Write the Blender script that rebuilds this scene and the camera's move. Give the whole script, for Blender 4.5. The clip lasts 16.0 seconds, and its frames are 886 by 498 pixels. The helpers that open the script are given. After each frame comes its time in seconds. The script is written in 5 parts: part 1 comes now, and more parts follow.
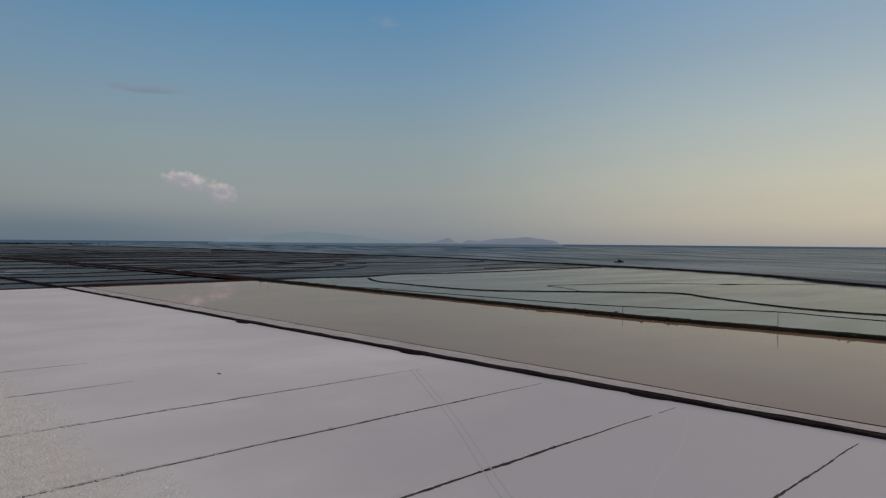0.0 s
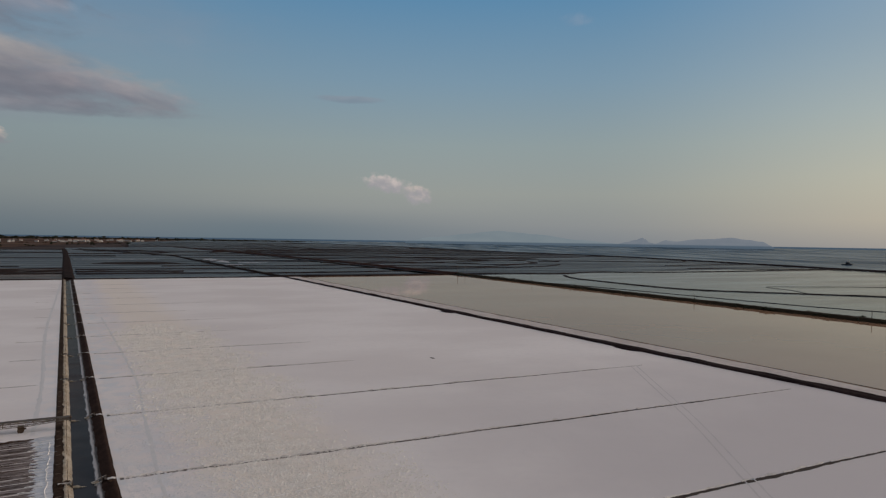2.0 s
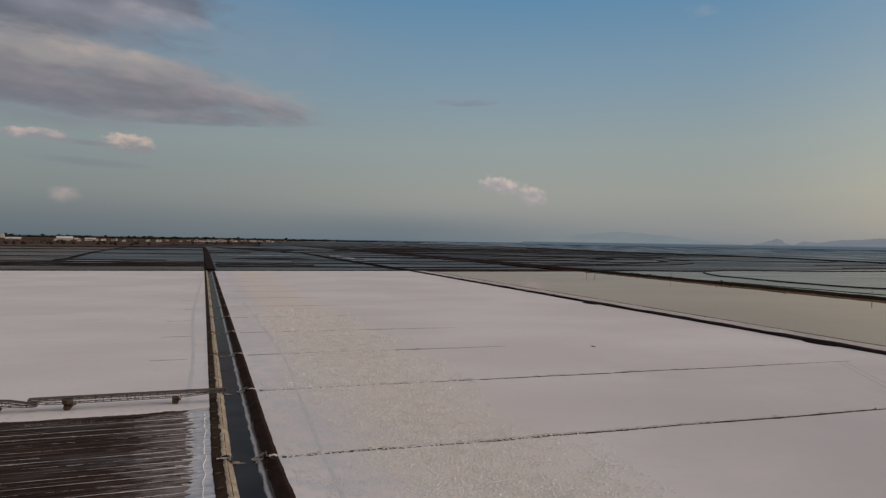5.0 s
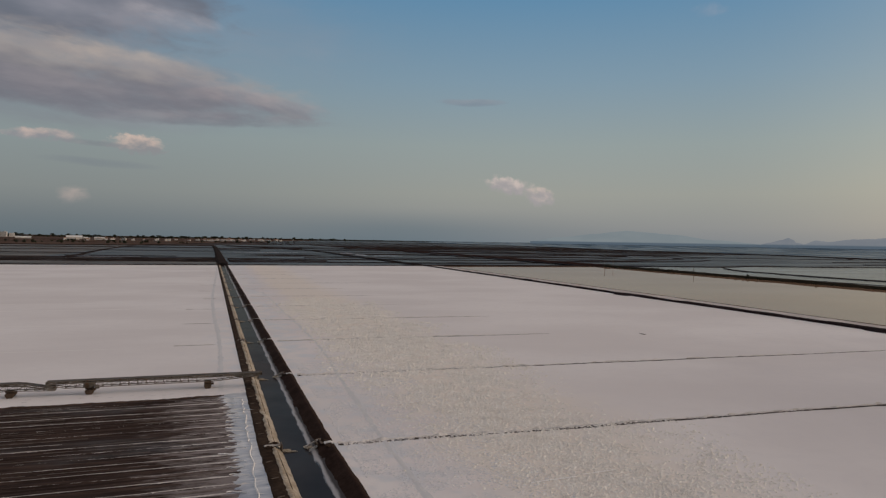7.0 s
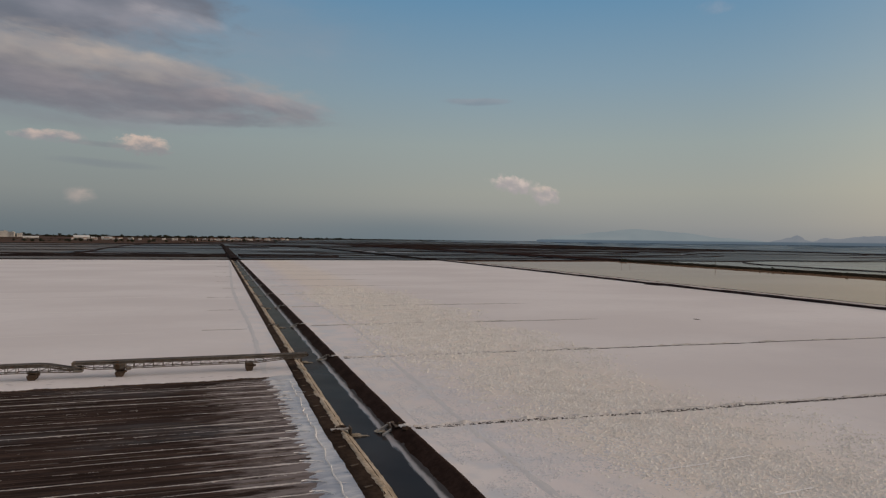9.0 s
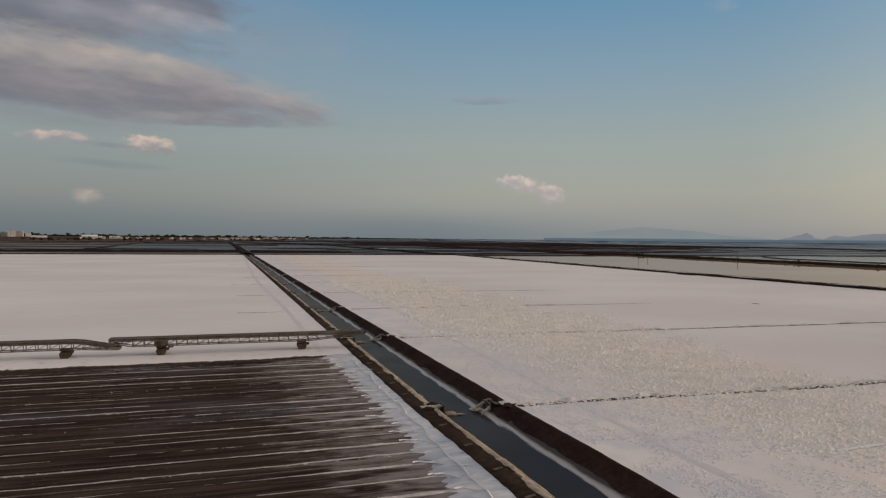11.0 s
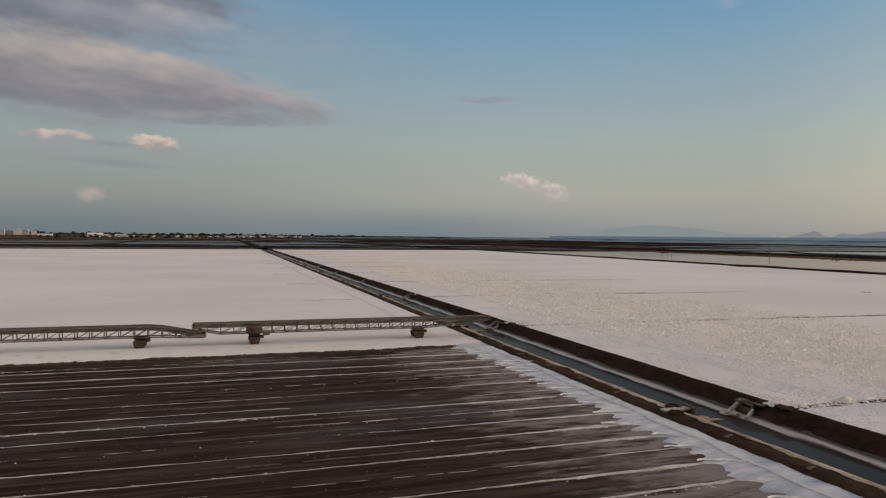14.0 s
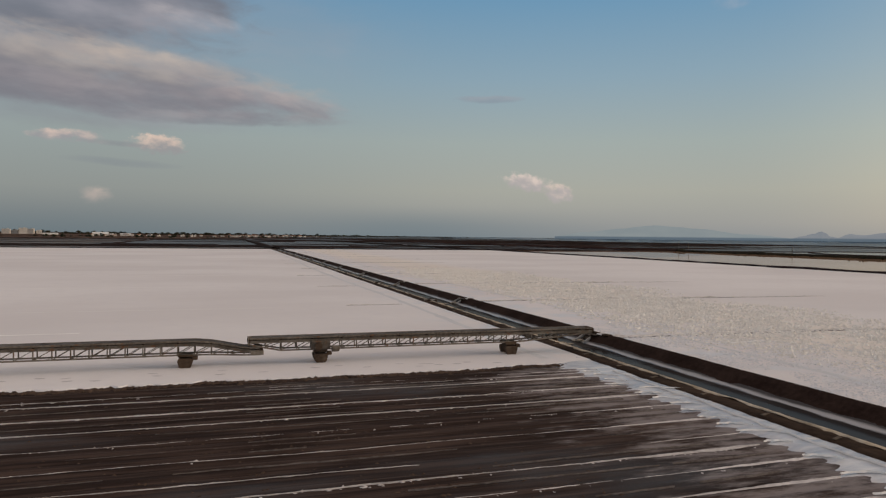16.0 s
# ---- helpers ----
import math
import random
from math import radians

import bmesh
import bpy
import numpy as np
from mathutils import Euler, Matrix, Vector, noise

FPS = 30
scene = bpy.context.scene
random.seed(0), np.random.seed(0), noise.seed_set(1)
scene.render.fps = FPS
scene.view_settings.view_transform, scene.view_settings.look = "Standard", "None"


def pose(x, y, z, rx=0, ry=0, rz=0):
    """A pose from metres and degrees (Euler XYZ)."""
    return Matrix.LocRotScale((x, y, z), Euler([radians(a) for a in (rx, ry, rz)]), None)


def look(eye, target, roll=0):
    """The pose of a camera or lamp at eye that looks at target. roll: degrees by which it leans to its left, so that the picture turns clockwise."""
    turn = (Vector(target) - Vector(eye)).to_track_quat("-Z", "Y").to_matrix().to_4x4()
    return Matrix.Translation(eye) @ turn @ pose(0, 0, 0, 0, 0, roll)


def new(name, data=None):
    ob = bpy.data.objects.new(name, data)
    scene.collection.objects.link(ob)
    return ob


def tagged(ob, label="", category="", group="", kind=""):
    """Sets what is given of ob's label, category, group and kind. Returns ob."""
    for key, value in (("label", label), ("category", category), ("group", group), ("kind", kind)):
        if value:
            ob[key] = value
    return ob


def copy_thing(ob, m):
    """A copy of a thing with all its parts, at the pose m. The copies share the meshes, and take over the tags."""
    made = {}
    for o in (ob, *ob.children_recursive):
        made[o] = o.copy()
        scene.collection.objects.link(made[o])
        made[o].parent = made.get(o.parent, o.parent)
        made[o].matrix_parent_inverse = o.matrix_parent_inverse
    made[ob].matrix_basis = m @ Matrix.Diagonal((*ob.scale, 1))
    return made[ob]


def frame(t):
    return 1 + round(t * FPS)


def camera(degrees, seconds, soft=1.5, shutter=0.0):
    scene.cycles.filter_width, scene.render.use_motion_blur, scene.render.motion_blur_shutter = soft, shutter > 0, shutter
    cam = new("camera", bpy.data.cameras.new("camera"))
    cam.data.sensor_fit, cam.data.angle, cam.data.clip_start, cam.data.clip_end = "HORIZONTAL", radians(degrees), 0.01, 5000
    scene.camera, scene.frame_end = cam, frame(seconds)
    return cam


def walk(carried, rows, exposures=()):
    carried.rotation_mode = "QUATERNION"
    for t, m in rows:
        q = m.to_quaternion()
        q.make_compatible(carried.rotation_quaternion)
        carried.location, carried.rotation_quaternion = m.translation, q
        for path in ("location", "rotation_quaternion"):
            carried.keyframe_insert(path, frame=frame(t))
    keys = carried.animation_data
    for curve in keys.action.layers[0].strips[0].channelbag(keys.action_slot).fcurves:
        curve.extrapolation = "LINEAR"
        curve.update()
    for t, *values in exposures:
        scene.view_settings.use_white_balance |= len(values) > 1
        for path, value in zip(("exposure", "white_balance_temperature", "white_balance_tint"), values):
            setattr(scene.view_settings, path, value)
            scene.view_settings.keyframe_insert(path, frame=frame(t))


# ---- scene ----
cam = camera(66.74, 16.0, 1.25)
ROWS = [
    (0, -5.29, -111.97, 37.03, -44.99, -0.53, -0.50),
    (0.5, -5.33, -109.36, 35.91, -38.50, -0.55, -0.52),
    (1, -5.39, -106.62, 34.84, -31.99, -0.63, -0.64),
    (1.5, -5.22, -103.31, 33.83, -29.75, -0.68, -0.82),
    (2, -5.25, -99.98, 32.62, -29.04, -0.70, -0.92),
    (2.5, -5.25, -96.66, 31.39, -27.02, -0.71, -0.92),
    (3, -5.57, -93.60, 30.20, -25.91, -0.68, -0.86),
    (3.5, -5.93, -90.37, 28.97, -22.91, -0.70, -0.83),
    (4, -6.34, -87.24, 27.92, -20.79, -0.73, -0.78),
    (6.5, -10.18, -71.66, 22.02, -18.78, -0.69, -0.97),
    (7, -11.17, -68.77, 20.93, -18.66, -0.70, -0.94),
    (7.5, -12.21, -65.85, 19.79, -18.54, -0.71, -0.92),
    (8, -13.26, -62.99, 18.65, -18.45, -0.70, -0.88),
    (8.5, -14.27, -60.23, 17.57, -18.32, -0.71, -0.83),
    (9, -15.39, -57.46, 16.57, -18.21, -0.76, -0.73),
    (11.5, -21.46, -44.83, 11.43, -17.68, -0.82, -0.57),
    (12, -23.06, -42.16, 10.36, -17.72, -0.85, -0.54),
    (12.5, -24.47, -39.20, 9.70, -17.56, -0.90, -0.55),
    (13, -25.99, -36.35, 9.54, -17.58, -0.95, -0.50),
    (13.5, -27.31, -33.43, 9.45, -17.44, -0.97, -0.49),
    (14, -28.59, -30.62, 9.31, -17.43, -0.95, -0.53),
    (14.5, -29.68, -27.78, 9.19, -17.32, -0.98, -0.55),
    (15, -30.72, -25.03, 9.12, -17.28, -0.93, -0.57),
    (15.5, -31.63, -21.87, 9.02, -17.18, -0.94, -0.62),
    (16, -32.56, -19.00, 9.00, -17.11, -0.95, -0.65),
]

walk(cam, [(t, pose(x, y, z, 90 + pitch, roll, yaw)) for t, x, y, z, yaw, pitch, roll in ROWS],
     [(0.0, -0.06, 6000, 8), (2.5, -0.02, 6400, 9), (4.0, 0.0, 6500, 10), (9.0, 0.07, 6700, 10), (12.5, 0.24, 6840, 10), (16.0, 0.28, 6840, 10)])

# ---- light ----
SUN_AZ, SUN_EL = 104.0, 7.0          # degrees: clockwise from +y, above the horizon


def srgb(r, g, b):
    def f(c):
        c /= 255.0
        return c / 12.92 if c <= 0.04045 else ((c + 0.055) / 1.055) ** 2.4
    return (f(r), f(g), f(b), 1.0)


class Nodes:
    """Small helper that adds and joins shader nodes."""

    def __init__(self, tree):
        self.tree = tree
        tree.nodes.clear()

    def add(self, kind, **props):
        n = self.tree.nodes.new(kind)
        for k, v in props.items():
            if k == "operation":
                n.operation = v
            elif k == "data_type":
                n.data_type = v
            elif k == "blend_type":
                n.blend_type = v
        return n

    def plug(self, socket, value):
        if isinstance(value, bpy.types.NodeSocket):
            self.tree.links.new(value, socket)
        elif value is not None:
            socket.default_value = value

    def math(self, op, a, b=None, c=None, clamp=False):
        n = self.add("ShaderNodeMath", operation=op)
        n.use_clamp = clamp
        for i, v in enumerate((a, b, c)):
            self.plug(n.inputs[i], v)
        return n.outputs[0]

    def step(self, v, lo, hi, to_lo=0.0, to_hi=1.0):
        n = self.add("ShaderNodeMapRange")
        n.interpolation_type = "SMOOTHSTEP"
        for i, x in enumerate((v, lo, hi, to_lo, to_hi)):
            self.plug(n.inputs[i], x)
        return n.outputs[0]

    def mix(self, fac, a, b, blend="MIX"):
        n = self.add("ShaderNodeMix", data_type="RGBA", blend_type=blend)
        self.plug(n.inputs[0], fac)
        self.plug(n.inputs[6], a)
        self.plug(n.inputs[7], b)
        return n.outputs[2]

    def ramp(self, fac, stops):
        n = self.add("ShaderNodeValToRGB")
        e = n.color_ramp.elements
        while len(e) < len(stops):
            e.new(0.5)
        for el, (p, c) in zip(e, stops):
            el.position, el.color = p, c
        self.plug(n.inputs[0], fac)
        return n.outputs[0]

    def noise(self, vec, scale, detail=4.0, rough=0.55, distort=0.0):
        n = self.add("ShaderNodeTexNoise")
        self.plug(n.inputs["Vector"], vec)
        n.inputs["Scale"].default_value = scale
        n.inputs["Detail"].default_value = detail
        n.inputs["Roughness"].default_value = rough
        n.inputs["Distortion"].default_value = distort
        return n.outputs[0]

    def combine(self, x, y, z=0.0):
        n = self.add("ShaderNodeCombineXYZ")
        for i, v in enumerate((x, y, z)):
            self.plug(n.inputs[i], v)
        return n.outputs[0]

    def stretch(self, vec, sx, sy, sz=1.0):
        n = self.add("ShaderNodeMapping")
        self.plug(n.inputs[0], vec)
        n.inputs["Scale"].default_value = (sx, sy, sz)
        return n.outputs[0]


def build_sky():
    world = bpy.data.worlds.new("dusk_sky")
    world.use_nodes = True
    scene.world = world
    g = Nodes(world.node_tree)
    out, bg = g.add("ShaderNodeOutputWorld"), g.add("ShaderNodeBackground")
    g.tree.links.new(bg.outputs[0], out.inputs[0])
    co = g.add("ShaderNodeTexCoord").outputs["Generated"]
    sep = g.add("ShaderNodeSeparateXYZ")
    g.plug(sep.inputs[0], co)
    x, y, z = sep.outputs
    el = g.math("MULTIPLY", g.math("ARCSINE", z), 180 / math.pi)
    az = g.math("MULTIPLY", g.math("ARCTAN2", x, y), 180 / math.pi)
    # how far the direction lies towards the set sun: -1 away, 1 towards
    flat = g.math("MAXIMUM", g.math("SQRT", g.math("ADD", g.math("MULTIPLY", x, x), g.math("MULTIPLY", y, y))), 0.001)
    sx, sy = math.sin(radians(SUN_AZ)), math.cos(radians(SUN_AZ))
    toward = g.math("DIVIDE", g.math("ADD", g.math("MULTIPLY", x, sx), g.math("MULTIPLY", y, sy)), flat)
    e40 = g.math("DIVIDE", el, 40.0, clamp=True)
    away = g.ramp(e40, [(0.0, srgb(102, 113, 120)), (0.04, srgb(116, 124, 128)), (0.09, srgb(130, 137, 138)), (0.2, srgb(136, 148, 151)),
                        (0.32, srgb(124, 146, 160)), (0.5, srgb(98, 136, 166)), (0.62, srgb(124, 140, 155)), (1.0, srgb(172, 163, 162))])
    side = g.ramp(e40, [(0.0, srgb(130, 135, 140)), (0.035, srgb(144, 146, 146)), (0.1, srgb(154, 157, 152)), (0.2, srgb(147, 159, 160)),
                        (0.33, srgb(126, 152, 170)), (0.5, srgb(94, 138, 172)), (0.62, srgb(124, 142, 158)), (1.0, srgb(174, 164, 162))])
    glow = g.ramp(e40, [(0.0, srgb(178, 167, 155)), (0.05, srgb(202, 189, 166)), (0.13, srgb(203, 197, 176)), (0.25, srgb(184, 190, 184)),
                        (0.38, srgb(158, 173, 182)), (0.5, srgb(140, 164, 186)), (0.62, srgb(146, 165, 182)), (1.0, srgb(180, 168, 162))])
    low = g.mix(g.step(toward, -0.5, 0.3), away, side)
    grad = g.mix(g.step(toward, 0.43, 0.98), low, glow)
    sky = g.add("ShaderNodeTexSky")
    sky.sky_type, sky.sun_disc = "NISHITA", False
    sky.sun_elevation, sky.sun_rotation = radians(SUN_EL), radians(SUN_AZ)
    sky.dust_density, sky.air_density = 2.5, 1.2
    nish = g.mix(1.0, sky.outputs[0], (0.08, 0.08, 0.08, 1), "MULTIPLY")
    col = g.mix(0.05, grad, nish)

    # clouds: soft banks of drifting vapour in azimuth and elevation
    def cloud(col, a0, e0, ra, re, slope, scale, squash, seed, soft, amount, thin, lit, shade, light_up):
        u = g.math("SUBTRACT", az, a0)
        v = g.math("SUBTRACT", g.math("SUBTRACT", el, e0), g.math("MULTIPLY", u, slope))
        p = g.combine(g.math("ADD", g.math("MULTIPLY", u, scale), seed), g.math("MULTIPLY", v, scale * squash), seed)
        n = g.noise(p, 1.0, 6.0, 0.58, 0.4)
        d2 = g.math("ADD", g.math("POWER", g.math("ABSOLUTE", g.math("DIVIDE", u, ra)), 2.0),
                    g.math("POWER", g.math("ABSOLUTE", g.math("DIVIDE", v, re)), 2.0))
        shape = g.math("SUBTRACT", 1.0, d2)
        dens = g.math("ADD", g.math("MULTIPLY", g.math("SUBTRACT", n, 0.5), amount), shape)
        mask = g.math("MULTIPLY", g.step(dens, 0.0, soft), thin)
        p2 = g.combine(g.math("ADD", g.math("MULTIPLY", u, scale * 0.8), seed + 7.3), g.math("MULTIPLY", g.math("SUBTRACT", v, 0.6), scale * squash * 0.9), seed)
        lightness = g.math("ADD", g.math("MULTIPLY", g.math("SUBTRACT", g.noise(p2, 1.0, 4.0, 0.5), 0.5), 2.1),
                           g.math("ADD", g.math("MULTIPLY", g.math("DIVIDE", v, re), light_up), 0.35))
        c = g.mix(g.step(lightness, 0.0, 1.0), shade, lit)
        return g.mix(mask, col, c)

    grey, cream, pink = srgb(116, 114, 122), srgb(164, 155, 151), srgb(198, 178, 170)
    veil, dusk = srgb(150, 151, 160), srgb(118, 119, 129)
    # thin veil, then the dark upper bank, the cream-topped bank, its grey belly and the torn tail
    col = cloud(col, 1.0, 16.2, 15.0, 4.6, -0.05, 0.13, 2.4, 71.0, 1.5, 2.0, 0.34, veil, srgb(132, 140, 153), 0.1)
    col = cloud(col, -17.0, 12.2, 27.0, 4.4, -0.07, 0.10, 3.0, 3.1, 1.0, 1.8, 0.62, veil, dusk, 0.2)
    col = cloud(col, -15.0, 17.2, 18.5, 3.9, -0.03, 0.17, 2.6, 11.0, 0.8, 1.7, 0.88, srgb(140, 138, 147), srgb(104, 107, 118), 0.1)
    col = cloud(col, -3.6, 16.6, 4.2, 1.0, -0.12, 0.34, 2.2, 75.0, 1.1, 1.7, 0.6, srgb(170, 166, 172), srgb(134, 136, 147), 0.5)
    col = cloud(col, -13.0, 12.3, 22.0, 3.0, -0.085, 0.21, 2.7, 5.7, 1.1, 1.9, 0.82, cream, grey, 1.2)
    col = cloud(col, -13.0, 10.6, 20.0, 1.5, -0.02, 0.24, 3.2, 77.0, 0.9, 1.6, 0.72, srgb(140, 136, 142), srgb(110, 110, 120), 0.5)
    col = cloud(col, -7.0, 13.4, 9.0, 0.9, -0.09, 0.3, 2.4, 79.0, 1.1, 2.2, 0.6, srgb(186, 172, 162), srgb(150, 144, 146), 0.5)
    col = cloud(col, 2.0, 11.2, 8.5, 1.0, -0.13, 0.34, 2.6, 81.0, 1.1, 2.2, 0.62, srgb(162, 152, 154), srgb(124, 122, 132), 0.6)
    col = cloud(col, -1.0, 9.4, 12.0, 0.7, 0.02, 0.3, 3.4, 8.2, 1.0, 1.8, 0.62, srgb(142, 138, 144), srgb(114, 115, 125), 0.3)
    col = cloud(col, -12.2, 7.25, 2.8, 0.55, 0.03, 0.75, 1.9, 21.0, 1.0, 2.6, 0.85, pink, srgb(140, 140, 146), 0.4)
    col = cloud(col, -5.8, 7.05, 2.5, 0.85, -0.06, 0.95, 1.5, 25.5, 0.9, 2.6, 0.9, srgb(206, 184, 172), srgb(138, 138, 142), 0.9)
    col = cloud(col, -8.6, 6.9, 3.0, 0.28, -0.02, 0.5, 3.0, 27.0, 1.1, 1.6, 0.5, srgb(146, 142, 146), srgb(118, 122, 130), 0.0)
    col = cloud(col, -10.2, 2.95, 1.3, 0.8, 0.0, 0.7, 1.6, 31.0, 1.3, 2.0, 0.45, pink, srgb(150, 145, 145), 0.3)
    col = cloud(col, -8.5, 5.5, 5.0, 0.4, -0.03, 0.35, 2.5, 35.0, 1.2, 1.2, 0.35, srgb(120, 125, 135), srgb(110, 118, 130), 0.0)
    col = cloud(col, 20.9, 11.6, 3.6, 0.36, 0.0, 0.5, 3.0, 41.0, 0.9, 1.3, 0.6, srgb(140, 145, 155), srgb(122, 132, 146), 0.2)
    col = cloud(col, 24.1, 4.75, 2.3, 0.85, -0.14, 1.25, 1.1, 47.0, 0.9, 2.8, 0.85, srgb(205, 190, 184), srgb(160, 155, 158), 0.6)
    col = cloud(col, 26.8, 3.9, 1.3, 1.0, -0.1, 1.3, 1.1, 53.0, 0.9, 2.6, 0.85, srgb(208, 190, 180), srgb(160, 155, 158), 0.6)
    col = cloud(col, 40.0, 18.0, 1.6, 0.6, 0.0, 0.8, 1.4, 59.0, 1.5, 2.0, 0.3, srgb(165, 165, 175), srgb(130, 145, 165), 0.2)
    col = cloud(col, 37.3, 20.2, 1.8, 0.7, 0.0, 0.7, 1.4, 61.0, 1.2, 1.4, 0.5, srgb(175, 172, 180), srgb(130, 145, 165), 0.2)
    # a belt of haze low over the far land
    haze = g.math("MULTIPLY", g.step(el, 3.0, 0.8), g.step(toward, 0.5, -0.1))
    col = g.mix(g.math("MULTIPLY", haze, g.step(az, 0.0, 18.0, 0.15, 0.5)), col, srgb(78, 103, 116))
    # the sea goes on beyond the built sheet, up to the true horizon
    col = g.mix(g.step(el, -0.02, -0.08), col, srgb(66, 82, 98))
    g.plug(bg.inputs[0], col)
    bg.inputs[1].default_value = 1.0


build_sky()
sun = new("sun", bpy.data.lights.new("sun", "SUN"))
sun.data.energy, sun.data.angle, sun.data.color = 1.5, radians(12), (1.0, 0.80, 0.62)
sun.matrix_world = look((0, 0, 0), (-math.sin(radians(SUN_AZ)), -math.cos(radians(SUN_AZ)), -math.tan(radians(SUN_EL + 4))))

# ---- materials ----


def material(name):
    m = bpy.data.materials.new(name)
    m.use_nodes = True
    g = Nodes(m.node_tree)
    out, b = g.add("ShaderNodeOutputMaterial"), g.add("ShaderNodeBsdfPrincipled")
    g.tree.links.new(b.outputs[0], out.inputs[0])
    co = g.add("ShaderNodeTexCoord").outputs["Object"]
    return m, g, b, co


def bump(g, b, height, strength, dist):
    n = g.add("ShaderNodeBump")
    n.inputs["Strength"].default_value, n.inputs["Distance"].default_value = strength, dist
    g.plug(n.inputs["Height"], height)
    g.plug(b.inputs["Normal"], n.outputs[0])


def plain(name, c0, c1, scale=2.0, rough=0.8, metal=0.0, bumps=0.3, dist=0.02, sx=1.0, sy=1.0, big=0.12, third=None, spec=0.12):
    """Two-scale mottled surface: c0 to c1 by a fine grain and a large stain."""
    m, g, b, co = material(name)
    v = g.stretch(co, sx, sy)
    fine, large = g.noise(v, scale, 6.0, 0.6), g.noise(v, scale * big, 3.0, 0.5)
    f = g.math("ADD", g.math("MULTIPLY", fine, 0.55), g.math("MULTIPLY", large, 0.45))
    col = g.mix(g.step(f, 0.32, 0.68), (*c0, 1), (*c1, 1))
    if third:
        col = g.mix(g.step(g.noise(v, scale * 0.45, 5.0, 0.65), 0.56, 0.7), col, (*third, 1))
    info = g.add("ShaderNodeObjectInfo").outputs["Random"]
    col = g.mix(1.0, col, g.ramp(info, [(0.0, (0.88, 0.88, 0.88, 1)), (1.0, (1.08, 1.08, 1.08, 1))]), "MULTIPLY")
    g.plug(b.inputs["Base Color"], col)
    g.plug(b.inputs["Roughness"], g.step(fine, 0.2, 0.8, rough - 0.1, min(1.0, rough + 0.1)))
    b.inputs["Metallic"].default_value = metal
    b.inputs["Specular IOR Level"].default_value = spec
    bump(g, b, fine, bumps, dist)
    return m


def water(name, deep, tint2, rough, wave, wscale, scale=0.01, sx=1.0, sy=1.0, grip=0.1, gloss=0.6, vary=0.15, turn=0.0):
    """Water: turbid body colour under a rippled surface; Fresnel drives the gloss, waves break it to the share gloss."""
    m = bpy.data.materials.new(name)
    m.use_nodes = True
    g = Nodes(m.node_tree)
    out, body, shine, both = (g.add("ShaderNode" + k) for k in ("OutputMaterial", "BsdfDiffuse", "BsdfGlossy", "MixShader"))
    co = g.add("ShaderNodeTexCoord").outputs["Object"]
    if turn:
        m_turn = g.add("ShaderNodeMapping")
        g.plug(m_turn.inputs[0], co)
        m_turn.inputs["Rotation"].default_value = (0, 0, radians(turn))
        co = m_turn.outputs[0]
    v = g.stretch(co, sx, sy)
    g.plug(body.inputs["Color"], g.mix(g.step(g.noise(v, scale, 4.0, 0.55), 0.35, 0.65), (*deep, 1), (*tint2, 1)))
    calm = g.noise(g.stretch(v, 0.5, 1.0), scale * 2.5, 4.0, 0.55)
    g.plug(shine.inputs["Roughness"], g.step(calm, 0.3, 0.7, rough, rough + grip))
    shine.inputs["Color"].default_value = (1, 1, 1, 1)
    n, fr = g.add("ShaderNodeBump"), g.add("ShaderNodeFresnel")
    n.inputs["Strength"].default_value, n.inputs["Distance"].default_value = 1.0, wave
    g.plug(n.inputs["Height"], g.noise(v, wscale, 3.0, 0.5))
    fr.inputs["IOR"].default_value = 1.33
    for k in (shine, fr):
        g.plug(k.inputs["Normal"], n.outputs[0])
    g.plug(both.inputs[0], g.math("MULTIPLY", fr.outputs[0], g.step(calm, 0.25, 0.75, gloss * (1 - vary), gloss * (1 + vary))))
    g.tree.links.new(body.outputs[0], both.inputs[1])
    g.tree.links.new(shine.outputs[0], both.inputs[2])
    g.tree.links.new(both.outputs[0], out.inputs[0])
    return m


